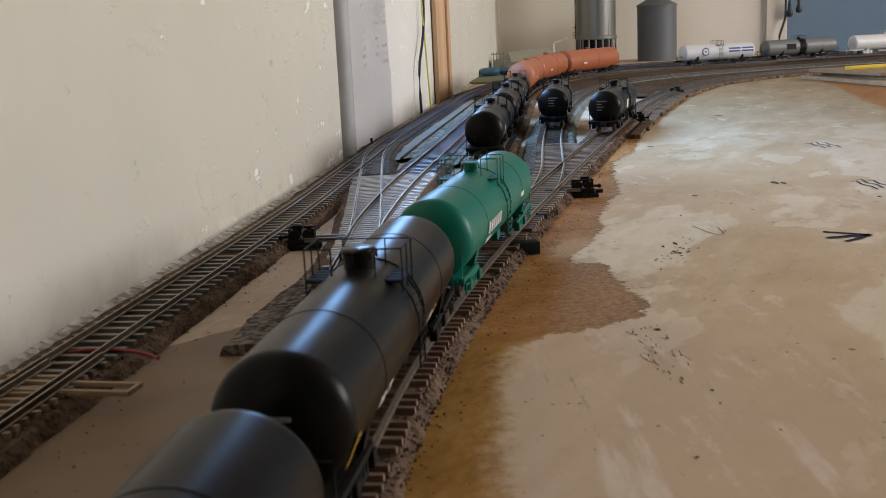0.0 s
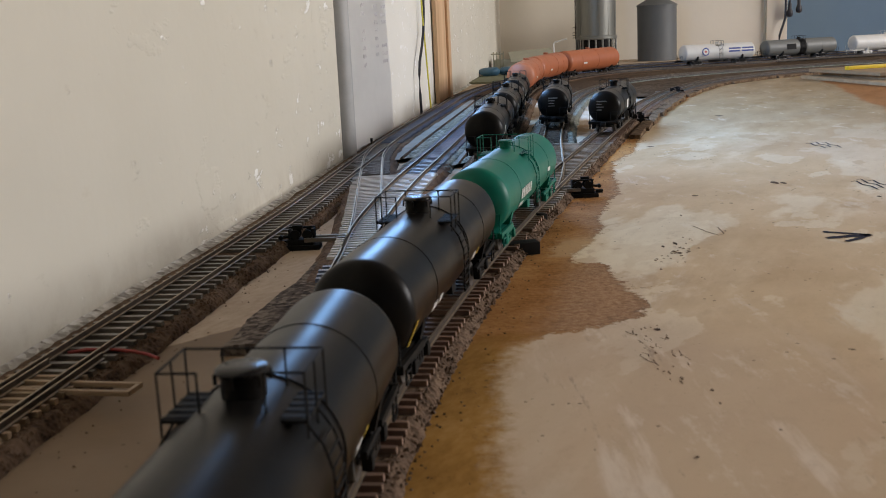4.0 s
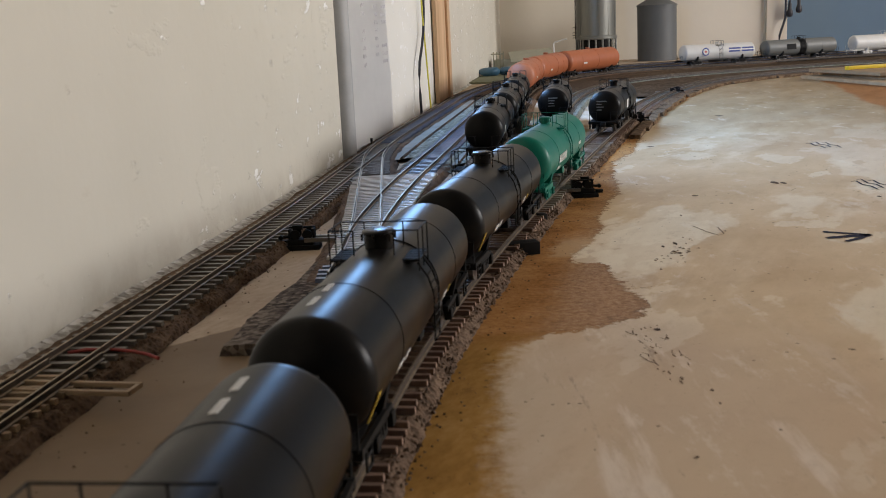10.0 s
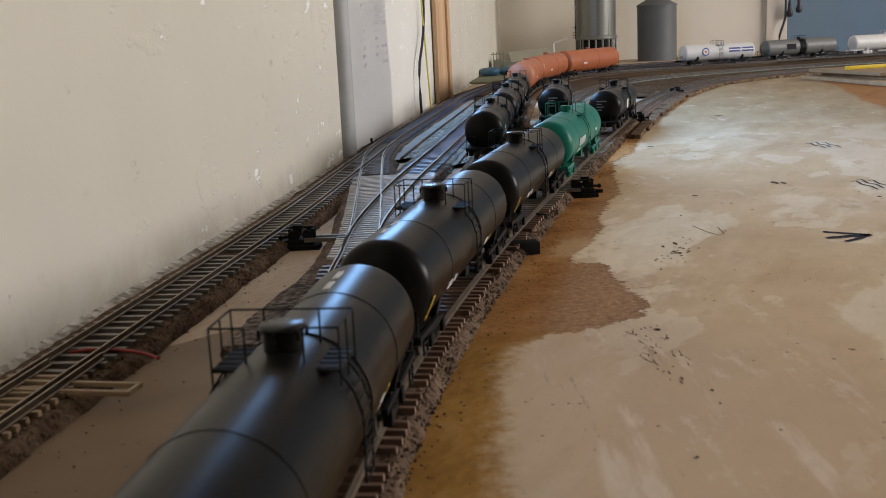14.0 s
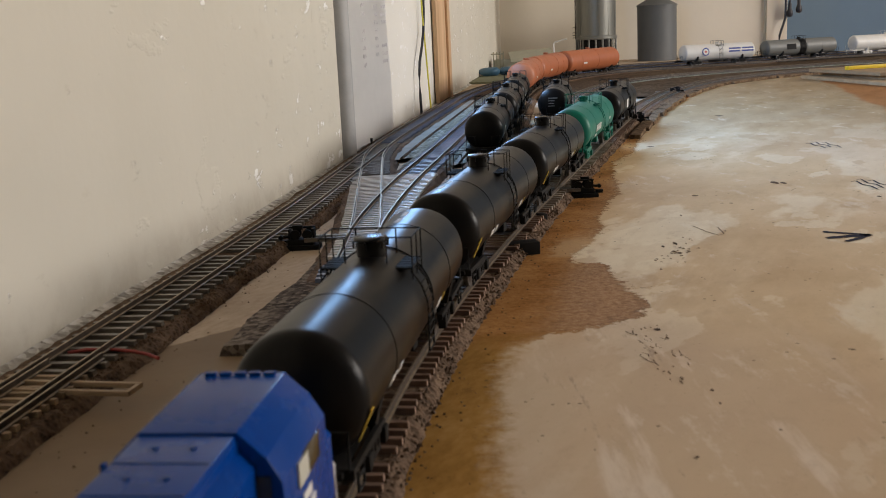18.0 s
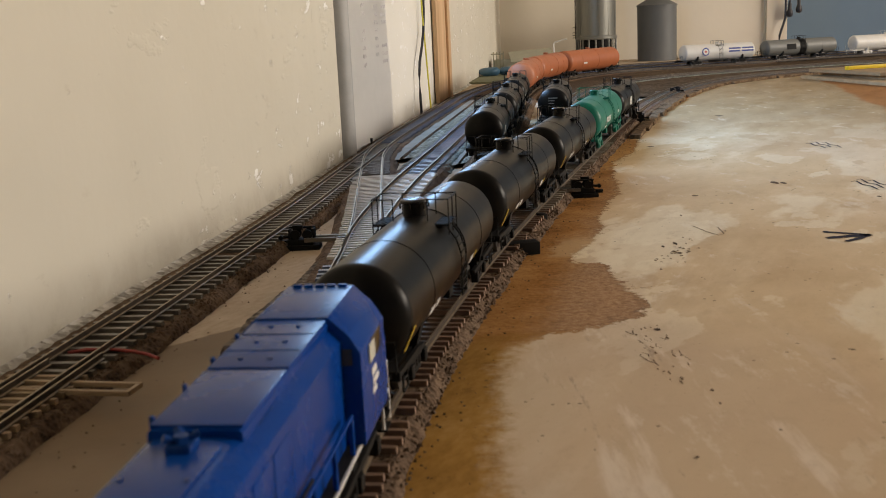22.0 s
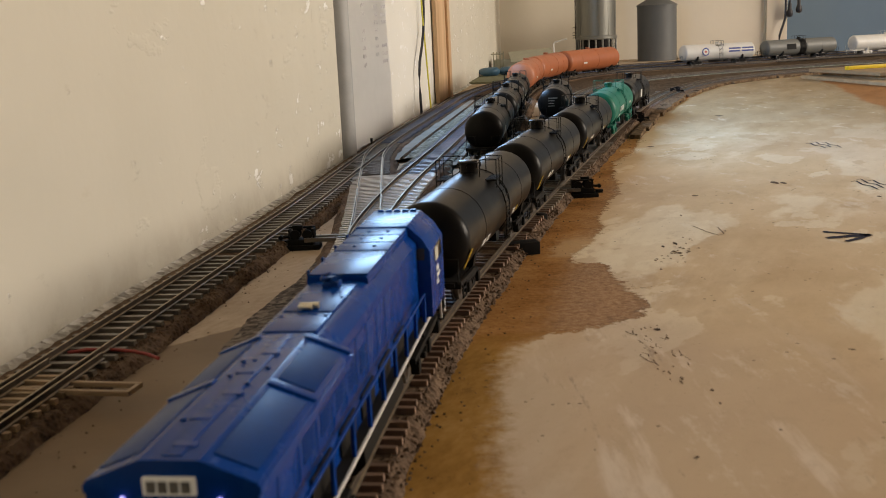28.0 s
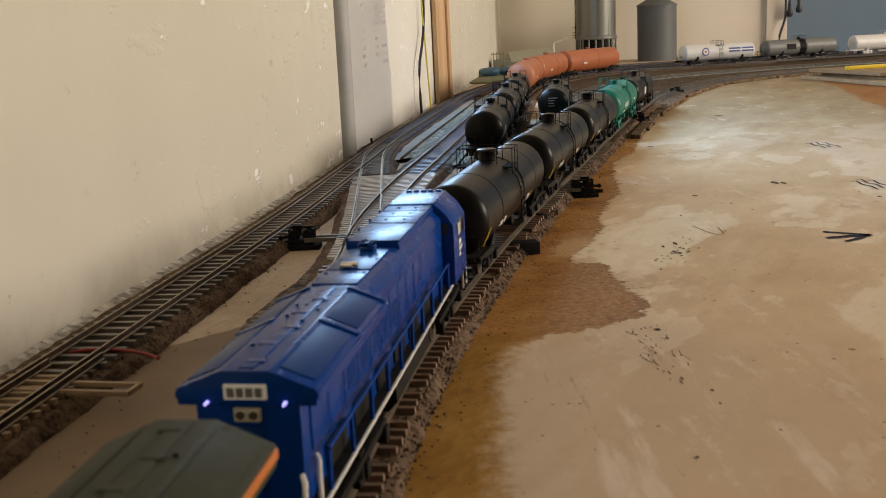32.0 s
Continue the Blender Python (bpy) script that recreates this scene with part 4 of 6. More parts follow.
def turnout(name, label, left, right, y0, y1, extra=0.0, kind="tan", pitch=0.0068):
    """Pale wooden ties that reach under both legs."""
    t = thing(name, label, "turnout", "turnouts of the layout", "structure")
    mid = Line([(y, (float(np.interp(y, left.ys, [p.x for p in left.pts])) + float(np.interp(y, right.ys, [p.x for p in right.pts]))) / 2) for y in np.arange(y0, y1 + 0.04, 0.04)])

    def stretch(s):
        y = mid.at(s).y
        gap = abs(float(np.interp(y, right.ys, [p.x for p in right.pts])) - float(np.interp(y, left.ys, [p.x for p in left.pts])))
        return extra / 2, (0.0305 + gap * 0.97 + extra) / 0.0305
    lay_ties(t, mid, 0.0, mid.s_of_y(y1), kind, pitch, 0.0, 0.0, stretch)
    return t


turnout("turnout_yard", "hand-laid turnout with pale wooden ties", CROSS, YARD_A, 0.55, 0.862, 0.004)
turnout("turnout_main", "hand-laid turnout with pale wooden ties on the curved track", YARD_C, MAIN, 0.675, 1.02, 0.0, "weathered", 0.0086)

# ---------------------------------------------------------------- rolling stock (own space: y forward, z = 0 on the rail heads)


def wheelset(parent, y, z=0.0053, r=0.0053):
    bm = bm_new()
    for sx in (-1, 1):
        x = sx * 0.0077
        bmesh.ops.create_cone(bm, cap_ends=True, segments=18, radius1=r, radius2=r, depth=0.0022, matrix=Matrix.Translation((x + sx * 0.0011, 0, 0)) @ Matrix.Rotation(math.pi / 2, 4, "Y"))
        bmesh.ops.create_cone(bm, cap_ends=True, segments=18, radius1=r + 0.0006, radius2=r + 0.0006, depth=0.0007, matrix=Matrix.Translation((x - sx * 0.0004, 0, 0)) @ Matrix.Rotation(math.pi / 2, 4, "Y"))
    bmesh.ops.create_cone(bm, cap_ends=True, segments=8, radius1=0.0011, radius2=0.0011, depth=0.021, matrix=Matrix.Rotation(math.pi / 2, 4, "Y"))
    w = part("wheelset", bm, WHEEL_STEEL, parent)
    w.location = (0, y, z)
    return w


def bogie(car, y, mat, base=0.0195, axles=2, r=0.0053):
    """A truck: two cast side frames with springs and bearing boxes, a bolster, and its wheelsets."""
    bm = bm_new()
    half = base * (axles - 1) / 2
    for sx in (-1, 1):
        x = sx * 0.0122
        box(bm, 0.0022, 2 * half + 0.006, 0.0022, bevel=0.0005, x=x, y=y, z=0.0078)
        box(bm, 0.0022, base * 0.55, 0.0022, bevel=0.0005, x=x, y=y, z=0.0036)
        for k in range(axles):
            ya = y - half + k * base
            box(bm, 0.0030, 0.0042, 0.0046, bevel=0.0006, x=x + sx * 0.0006, y=ya, z=0.0054)
        for dy in (-0.0035, 0, 0.0035):
            rod(bm, (x, y + dy, 0.0042), (x, y + dy, 0.0075), 0.0014, 6)
    box(bm, 0.0250, 0.0050, 0.0030, x=0, y=y, z=0.0085)
    t = part("truck", bm, mat, car)
    for k in range(axles):
        w = wheelset(t, y - half + k * base, r, r)
    return t


def coupler(car, y, sign, mat):
    bm = bm_new()
    box(bm, 0.0026, 0.0110, 0.0030, x=0, y=y + sign * 0.002, z=0.0098, bevel=0.0004)
    box(bm, 0.0052, 0.0038, 0.0042, x=0.0006, y=y + sign * 0.0085, z=0.0098, bevel=0.0010)
    pipe(bm, [(0.001, y + sign * 0.007, 0.0080), (0.0015, y + sign * 0.008, 0.0040), (0.004, y + sign * 0.009, 0.0024)], 0.0004, 5)
    return part("coupler", bm, mat, car)


def bars(car, name, mat, rows):
    """Plain strips of lettering: (x, y, z) middle, size along the car and up, and the tank's lean there."""
    for m, w, h in rows:
        bm = box(bm_new(), 0.00025, w, h, m)
        part(name, bm, mat, car, smooth=False)


def tank_profile(D, L, dome):
    R = D / 2
    out = []
    for k in range(0, 9):
        a = math.pi / 2 * (1 - k / 8)
        out.append((max(0.0004, R * math.cos(a)), -L / 2 + dome * (1 - math.sin(a))))
    out += [(R, -L / 2 + dome + 0.0012), (R, -L / 6)]
    return out + [(r, -s) for r, s in out[::-1]]


def tank_car(label, group, paintwork, D=0.0343, L=0.186, axis=0.0262, bogies=0.130, under=None, lid_h=0.0058, lid_r=0.0049, frame=None, platform=True, lids=None, hazard=True):
    under = under or BLACK_MATT
    frame = frame or under
    lids = lids or paintwork
    R = D / 2
    car = thing("tank_car", label, "tank car", group)
    part("tank", lathe(bm_new(), tank_profile(D, L, 0.0085), 48, "Y", (0, 0, axis)), paintwork, car)
    top = axis + R
    for y in (-L * 0.27, L * 0.27):
        part("weld_seam", lathe(bm_new(), [(R - 0.0006, -0.00045), (R + 0.00016, -0.00030), (R + 0.00016, 0.00030), (R - 0.0006, 0.00045)], 48, "Y", (0, y, axis)), paintwork, car)
    # manway housing and its lid
    bm = bm_new()
    rod(bm, (0, 0, top - 0.0015), (0, 0, top + lid_h - 0.0012), lid_r * 0.93, 20)
    man = part("manway", bm, lids, car)
    lid_r *= 1.10
    bm = lathe(bm_new(), [(0.0004, top + lid_h), (lid_r * 0.9, top + lid_h), (lid_r, top + lid_h - 0.0004), (lid_r * 1.03, top + lid_h - 0.0010), (lid_r, top + lid_h - 0.0014), (0.0004, top + lid_h - 0.0014)], 22, "Z")
    part("lid", bm, LID_BLACK if lids is BLACK else lids, man)
    for k in range(6):
        a = k * math.pi / 3 + 0.4
        bm = bm_new()
        rod(bm, (lid_r * 1.02 * math.cos(a), lid_r * 1.02 * math.sin(a), top + lid_h - 0.0034), (lid_r * 1.02 * math.cos(a), lid_r * 1.02 * math.sin(a), top + lid_h - 0.0012), 0.0004, 6)
        part("clamp", bm, lids, man)
    # crossing walkway: a plate and a rail frame on each shoulder
    if platform:
        pz = top - 0.0030
        for sx in (-1, 1):
            bm = box(bm_new(), 0.0075, 0.0165, 0.0007, x=sx * 0.0108, y=0, z=pz)
            for k in range(5):
                box(bm, 0.0075, 0.0005, 0.0011, x=sx * 0.0108, y=-0.0070 + k * 0.0035, z=pz)
            part("walkway", bm, frame, car)
            x0, x1, zt = sx * 0.0066, sx * 0.0146, pz + 0.0098
            bm = bm_new()
            for y in (-0.0080, 0.0080):
                pipe(bm, [(x1, y, zt), (x0, y, zt)], 0.00026, 6)
                pipe(bm, [(x0, y, zt), (x0, y, pz)], 0.00026, 6)
            pipe(bm, [(x1, -0.0080, zt), (x1, 0.0080, zt)], 0.00026, 6)
            guard = part("guard_rail", bm, frame, car)
            for y in (-0.0080, 0.0, 0.0080):
                part("post", pipe(bm_new(), [(x1, y, pz - 0.0035), (x1, y, zt)], 0.00024, 6), frame, guard)
            ladder = None
            for y in (-0.0045, 0.0045):
                bm = bm_new()
                xs = [sx * (R + 0.0012) * math.cos(a) for a in (0.75, 0.45, 0.15, -0.1)]
                zs = [axis + (R + 0.0012) * math.sin(a) for a in (0.75, 0.45, 0.15, -0.1)]
                pipe(bm, [(x1, y, pz), *[(x, y, z) for x, z in zip(xs, zs)], (sx * (R + 0.0008), y, 0.0125)], 0.00032, 5)
                ladder = part("ladder", bm, frame, car) if ladder is None else part("stile", bm, frame, ladder) and ladder
            for k in range(9):
                z = 0.0130 + k * 0.0027
                c = math.sqrt(max(0.0, 1 - ((z - axis) / (R + 0.0012))**2)) if z > axis else 1.0
                part("rung", pipe(bm_new(), [(sx * (R + 0.0012) * c, -0.0045, z), (sx * (R + 0.0012) * c, 0.0045, z)], 0.00026, 5), frame, ladder)
        bm = bm_new()
        pipe(bm, [(-0.0146, 0.0080, pz + 0.0098), (0.0146, 0.0080, pz + 0.0098)], 0.00024, 6)
        part("cross_rail", bm, frame, car)
    # a strap round the middle
    part("strap", lathe(bm_new(), [(R - 0.001, -0.0016), (R + 0.0004, -0.0016), (R + 0.0004, 0.0016), (R - 0.001, 0.0016)], 48, "Y", (0, 0.0125, axis)), paintwork, car)
    # underframe
    ye = L / 2 + 0.002
    for sy in (-1, 1):
        bm = bm_new()
        yb = sy * bogies / 2
        box(bm, 0.0250, 0.0300, 0.0016, x=0, y=sy * (L / 2 - 0.010), z=0.0112)
        box(bm, 0.0300, 0.0020, 0.0030, x=0, y=sy * ye, z=0.0108, bevel=0.0003)
        extrude(bm, [(-0.0135, 0.0105), (0.0135, 0.0105), (R * 0.93, axis - R * 0.34), (R * 0.6, axis - R * 0.8), (0, axis - R * 0.98), (-R * 0.6, axis - R * 0.8), (-R * 0.93, axis - R * 0.34)], 0.0050,
                Matrix.Translation((0, yb + 0.0025, 0)) @ Matrix.Rotation(math.pi / 2, 4, "X"))
        for sx in (-1, 1):
            box(bm, 0.0014, 0.0290, 0.0018, x=sx * 0.0142, y=sy * (L / 2 - 0.0125), z=0.0112)
            pipe(bm, [(sx * 0.0140, sy * (ye + 0.0008), 0.0115), (sx * 0.0140, sy * (ye + 0.0008), 0.0215), (sx * 0.0070, sy * (ye + 0.0008), 0.0215), (sx * 0.0070, sy * (ye + 0.0008), 0.0115)], 0.0004, 6)
            for z in (0.0045, 0.0080):
                pipe(bm, [(sx * 0.0146, sy * (ye - 0.004), z), (sx * 0.0146, sy * (ye - 0.010), z)], 0.0004, 5)
            pipe(bm, [(sx * 0.0146, sy * (ye - 0.004), 0.0110), (sx * 0.0146, sy * (ye - 0.004), 0.0045)], 0.0004, 5)
            pipe(bm, [(sx * 0.0146, sy * (ye - 0.010), 0.0110), (sx * 0.0146, sy * (ye - 0.010), 0.0045)], 0.0004, 5)
        part("end_frame", bm, under, car)
    bm = bm_new()
    rod(bm, (0, -0.020, 0.0082), (0, 0.006, 0.0082), 0.0032, 12)
    box(bm, 0.010, 0.008, 0.005, x=0.004, y=0.020, z=0.0084, bevel=0.0006)
    rod(bm, (0, 0, 0.006), (0, 0, axis - R + 0.001), 0.0030, 12)
    part("brake_gear", bm, under, car)
    for sy in (-1, 1):
        bogie(car, sy * bogies / 2, under)
        coupler(car, sy * ye, sy, under)
    if hazard:
        for sx in (-1, 1):
            for y, mat, w in ((-0.084, MARK_YELLOW, 0.0014), (-0.050, MARK_WHITE, 0.007), (-0.040, MARK_WHITE, 0.005), (0.030, MARK_WHITE, 0.007), (0.040, MARK_YELLOW, 0.005)):
                a = -0.42
                m = Matrix.Translation((sx * (R + 0.00008) * math.cos(a), y, axis + (R + 0.00008) * math.sin(a))) @ Matrix.Rotation(sx * -a if sx > 0 else -a * sx, 4, "Y")
                bars(car, "reflector", mat, [(m, w if mat is MARK_WHITE else 0.0026, 0.0028 if w > 0.002 else 0.009)])
    return car


def side_pose(sx, y, R, axis, a):
    """On the tank's skin at angle a above its middle."""
    return Matrix.Translation((sx * (R + 0.0001) * math.cos(a), y, axis + (R + 0.0001) * math.sin(a))) @ Matrix.Rotation(-sx * a, 4, "Y")


def end_bars(car, y, z, rows):
    for k, (x, w, h) in enumerate(rows):
        part("end_lettering", box(bm_new(), w, 0.0004, h, x=x, y=y, z=z - k * 0.0028), MARK_GREY, car, smooth=False)


TRAIN = "train pushed along the curved track"
black_1 = tank_car("glossy black tank car with a tall manway and railed walkway", TRAIN, BLACK)
end_bars(black_1, -0.0932, 0.0300, [(0.0, 0.0090, 0.0011), (0.0, 0.0075, 0.0009)])
black_2 = copy_thing(black_1, Matrix.Identity(4))
black_3 = copy_thing(black_1, Matrix.Identity(4))
for car, marks in ((black_2, (-0.0545, -0.0690)), (black_3, (0.0590, 0.0720))):
    for dy in marks:
        for k in range(5):
            part("top_lettering", box(bm_new(), 0.0019, 0.0013, 0.0003, Matrix.Translation((-0.0027, dy + k * 0.0017 - 0.0034, 0.0262 + 0.01693)) @ Matrix.Rotation(-0.158, 4, "Y")), MARK_WHITE, car, smooth=False)

green = tank_car("green tank car with green railings and white side lettering", TRAIN, GREEN, frame=GREEN, under=GREEN, hazard=False, L=0.180, lid_r=0.0036, lid_h=0.0046)
R_ = 0.0343 / 2
for sx in (-1, 1):
    for k in range(6):
        part("lettering", box(bm_new(), 0.0003, 0.0030, 0.0052, side_pose(sx, -0.045 + k * 0.0054, R_, 0.0262, -0.12)), MARK_WHITE, green, smooth=False)
    part("lettering", box(bm_new(), 0.0003, 0.0120, 0.0022, side_pose(sx, -0.040, R_, 0.0262, -0.50)), MARK_WHITE, green, smooth=False)
    part("lettering", box(bm_new(), 0.0003, 0.0090, 0.0022, side_pose(sx, 0.048, R_, 0.0262, -0.10)), MARK_WHITE, green, smooth=False)

lead = tank_car("black tank car with white side panel standing ahead of the train", TRAIN, BLACK, D=0.0330, L=0.178, axis=0.0252, bogies=0.122, lid_r=0.0042, hazard=False)
R2 = 0.0330 / 2
for sx in (-1, 1):
    part("side_panel", box(bm_new(), 0.0003, 0.0130, 0.0085, side_pose(sx, -0.020, R2, 0.0252, -0.05)), MARK_WHITE, lead, smooth=False)
end_bars(lead, -0.0893, 0.0318, [(-0.002, 0.0100, 0.0012), (-0.0045, 0.0050, 0.0010), (-0.0035, 0.0070, 0.0010), (-0.0045, 0.0050, 0.0010)])


def place(car, line, s, wheelbase=0.13):
    """Pose of a vehicle whose trucks ride the line round the length s."""
    a, b = line.at(s - wheelbase / 2), line.at(s + wheelbase / 2)
    d = b - a
    return Matrix.Translation((a + b) / 2 + Vector((0, 0, RAIL_TOP))) @ Matrix.Rotation(math.atan2(d.y, d.x) - math.pi / 2, 4, "Z")


STRING = "string of standing tank cars"
s = YARD_B.s_of_y(0.9887)
first = tank_car("black tank car with a small manway standing in the yard", STRING, BLACK, D=0.0330, L=0.196, axis=0.0252, bogies=0.140, lid_r=0.0036, lid_h=0.0046, hazard=False)
for sx in (-1, 1):
    part("side_panel", box(bm_new(), 0.0003, 0.0050, 0.0080, side_pose(sx, -0.070, R2, 0.0252, -0.1)), MARK_WHITE, first, smooth=False)
first.matrix_world = place(first, YARD_B, s)
for k in (1, 2):
    copy_thing(first, place(first, YARD_B, s + 0.238 * k))
orange = tank_car("orange tank car standing in the yard", STRING, ORANGE, D=0.0440, L=0.228, bogies=0.165, axis=0.0300, frame=ORANGE, lid_h=0.0035, lid_r=0.0040, platform=False, hazard=False)
for sx in (-1, 1):
    part("lettering", box(bm_new(), 0.0003, 0.0140, 0.0030, side_pose(sx, -0.050, 0.0220, 0.0300, -0.2)), MARK_WHITE, orange, smooth=False)
orange.matrix_world = place(orange, YARD_B, s + 0.795)
for k in (1, 2):
    copy_thing(orange, place(orange, YARD_B, s + 0.795 + 0.258 * k))
lone = copy_thing(first, place(first, YARD_C, YARD_C.s_of_y(1.250)))
tagged(lone, "black tank car with white end lettering standing alone in the yard")
end_bars(lone, -0.0983, 0.0318, [(0.0, 0.0100, 0.0012), (-0.0015, 0.0070, 0.0009), (-0.0015, 0.0060, 0.0009), (-0.0015, 0.0070, 0.0009)])

FAR = "tank cars on the far track"


def far_car(label, paintwork, x, under, L=0.165, lids=None):
    car = tank_car(label, FAR, paintwork, D=0.0365, L=L, axis=0.0272, bogies=0.112, under=under, frame=under, lid_h=0.0040, lid_r=0.0040, lids=lids, hazard=False)
    s = float(np.interp(x, [p.x for p in YARD_B.pts], YARD_B.s))
    car.matrix_world = place(car, YARD_B, s, 0.112)
    return car


white_1 = far_car("white tank car with a round emblem and blue lettering bars", WHITE, 0.638, BLACK_MATT, 0.182)
rr = 0.0365 / 2
emblem = part("emblem", lathe(bm_new(), [(0.0064, 0.0), (0.0088, 0.0), (0.0088, 0.0004), (0.0064, 0.0004)], 24, "Z"), MARK_BLUE, white_1)
field = part("emblem_field", lathe(bm_new(), [(0.0003, 0.0002), (0.0065, 0.0002), (0.0065, 0.00055), (0.0003, 0.00055)], 24, "Z"), WHITE, white_1)
field.matrix_basis = side_pose(1, -0.038, rr, 0.0272, 0.1) @ Matrix.Rotation(math.pi / 2, 4, "Y")
emblem.matrix_basis = side_pose(1, -0.038, rr, 0.0272, 0.1) @ Matrix.Rotation(math.pi / 2, 4, "Y")
dot = part("emblem_centre", box(bm_new(), 0.0042, 0.0042, 0.0005, pose(0, 0, 0.0006, 0, 0, 45)), MARK_RED, white_1)
dot.matrix_basis = emblem.matrix_basis.copy()
for k, (y0, w) in enumerate(((0.020, 0.030), (0.054, 0.028), (0.020, 0.028), (0.052, 0.030))):
    part("lettering", box(bm_new(), 0.0003, w, 0.0036, side_pose(1, y0 + w / 2, rr, 0.0272, 0.36 if k < 2 else 0.02)), MARK_BLUE, white_1, smooth=False)
grey_car = far_car("grey tank car with a black middle band and panel", GREY, 0.850, BLACK_MATT, 0.204, BLACK_MATT)
part("black_band", lathe(bm_new(), [(rr - 0.001, -0.009), (rr + 0.0003, -0.009), (rr + 0.0003, 0.009), (rr - 0.001, 0.009)], 48, "Y", (0, 0, 0.0272)), BLACK_MATT, grey_car)
part("side_panel", box(bm_new(), 0.0003, 0.0260, 0.0120, side_pose(1, -0.034, rr, 0.0272, 0.1)), BLACK_MATT, grey_car, smooth=False)
white_2 = far_car("plain white tank car with white running gear", WHITE, 1.080, WHITE, 0.19)


def locomotive(label, body, roof, grille, stripe, rail_mat, lit, height=1.0):
    """Six-axle diesel: cab at the front (+y), flared radiator wings at the rear."""
    car = thing("locomotive", label, "locomotive", TRAIN)
    back = Matrix.Rotation(math.pi / 2, 4, "X")          # extrude towards -y from a section (x, z)
    # frame and walkway
    bm = bm_new()
    box(bm, 0.0285, 0.2300, 0.0022, z=0.0150, bevel=0.0003)
    box(bm, 0.0180, 0.2300, 0.0040, z=0.0122)
    for sy in (-1, 1):
        box(bm, 0.0280, 0.0030, 0.0090, y=sy * 0.1165, z=0.0115, bevel=0.0004)
    part("underframe", bm, BLACK_MATT, car)
    for sx in (-1, 1):
        bm = bm_new()
        box(bm, 0.0005, 0.2290, 0.0008, x=sx * 0.0145, z=0.0155)
        part("sill_stripe", bm, stripe, car, "painted stripe along the walkway edge")
        for k in range(10):
            y = -0.104 + k * 0.0190
            part("stanchion", pipe(bm_new(), [(sx * 0.0140, y, 0.0155), (sx * 0.0140, y, 0.0262)], 0.00065, 6), body, car)
        part("handrail", pipe(bm_new(), [(sx * 0.0140, -0.104, 0.0265), (sx * 0.0140, 0.068, 0.0265)], 0.00055, 6), body, car)
        for y0 in (-0.1195, -0.1095):
            bm = bm_new()
            pipe(bm, [(sx * 0.0135, y0, 0.0055), (sx * 0.0135, y0, 0.0235), (sx * 0.0132, y0 + 0.0012, 0.0255), (sx * 0.0118, y0 + 0.0040, 0.0258)], 0.00055, 7)
            part("step_rail", bm, rail_mat, car, "pale bent grab rail")
        for y0 in (0.1095, 0.1190):
            bm = bm_new()
            pipe(bm, [(sx * 0.0135, y0, 0.0055), (sx * 0.0135, y0, 0.0230), (sx * 0.0122, y0, 0.0250)], 0.00055, 7)
            part("step_rail", bm, rail_mat, car, "pale bent grab rail")
        for sy in (-1, 1):
            for z in (0.0050, 0.0085, 0.0120):
                part("step", box(bm_new(), 0.0040, 0.0070, 0.0006, x=sx * 0.0124, y=sy * 0.1130, z=z), BLACK_MATT, car)
            part("step_well", box(bm_new(), 0.0005, 0.0085, 0.0095, x=sx * 0.0104, y=sy * 0.1130, z=0.0085), BLACK_MATT, car)
    # long hood, narrower than the walkway, its rear corners cut
    bm = bm_new()
    extrude(bm, [(-0.0114, 0.0160), (0.0114, 0.0160), (0.0114, 0.0452), (0.0088, 0.0484), (0.0074, 0.0492), (0.0040, 0.0497), (-0.0040, 0.0497), (-0.0074, 0.0492), (-0.0088, 0.0484), (-0.0114, 0.0452)], 0.1860, Matrix.Translation((0, 0.0740, 0)) @ back)
    for v in bm.verts:
        if v.co.y < -0.1:
            v.co.x *= 0.975
    hood = part("long_hood", bm, body, car)
    for sx in (-1, 1):
        for k in range(10):
            y = -0.100 + k * 0.0132
            part("hood_door", box(bm_new(), 0.0003, 0.0126, 0.0150, x=sx * 0.01132, y=y, z=0.0345, bevel=0.0001), body, hood)
            if k in (2, 3, 4, 5, 6):
                bm = bm_new()
                for j in range(6):
                    box(bm, 0.0003, 0.0080, 0.0005, x=sx * 0.0116, y=y, z=0.0305 + j * 0.0013)
                part("louvre", bm, grille, hood)
        # black boxes stand in for the shade on the hood below the handrail
        for k in range(6):
            y = -0.090 + k * 0.024
            part("lower_panel", box(bm_new(), 0.0006, 0.0160, 0.0075, x=sx * 0.0116, y=y, z=0.0205, bevel=0.0002), BLACK_MATT, hood)
    # radiator housing: wide overhang with a flat underside and a gabled, panelled roof
    bm = bm_new()
    W = 0.0150
    sec = [(-W, 0.0415), (W, 0.0415), (W, 0.0456), (0.0052, 0.0500), (-0.0052, 0.0500), (-W, 0.0456)]
    extrude(bm, sec, 0.0650, Matrix.Translation((0, -0.0475, 0)) @ back)
    bmesh.ops.bevel(bm, geom=list(bm.edges), offset=0.0003, segments=2, affect="EDGES", profile=0.6)
    wing = part("radiator_housing", bm, roof, car)
    tilt = math.atan2(0.0044, 0.0098)
    slope = lambda x: 0.0500 - (x - 0.0052) * 0.449
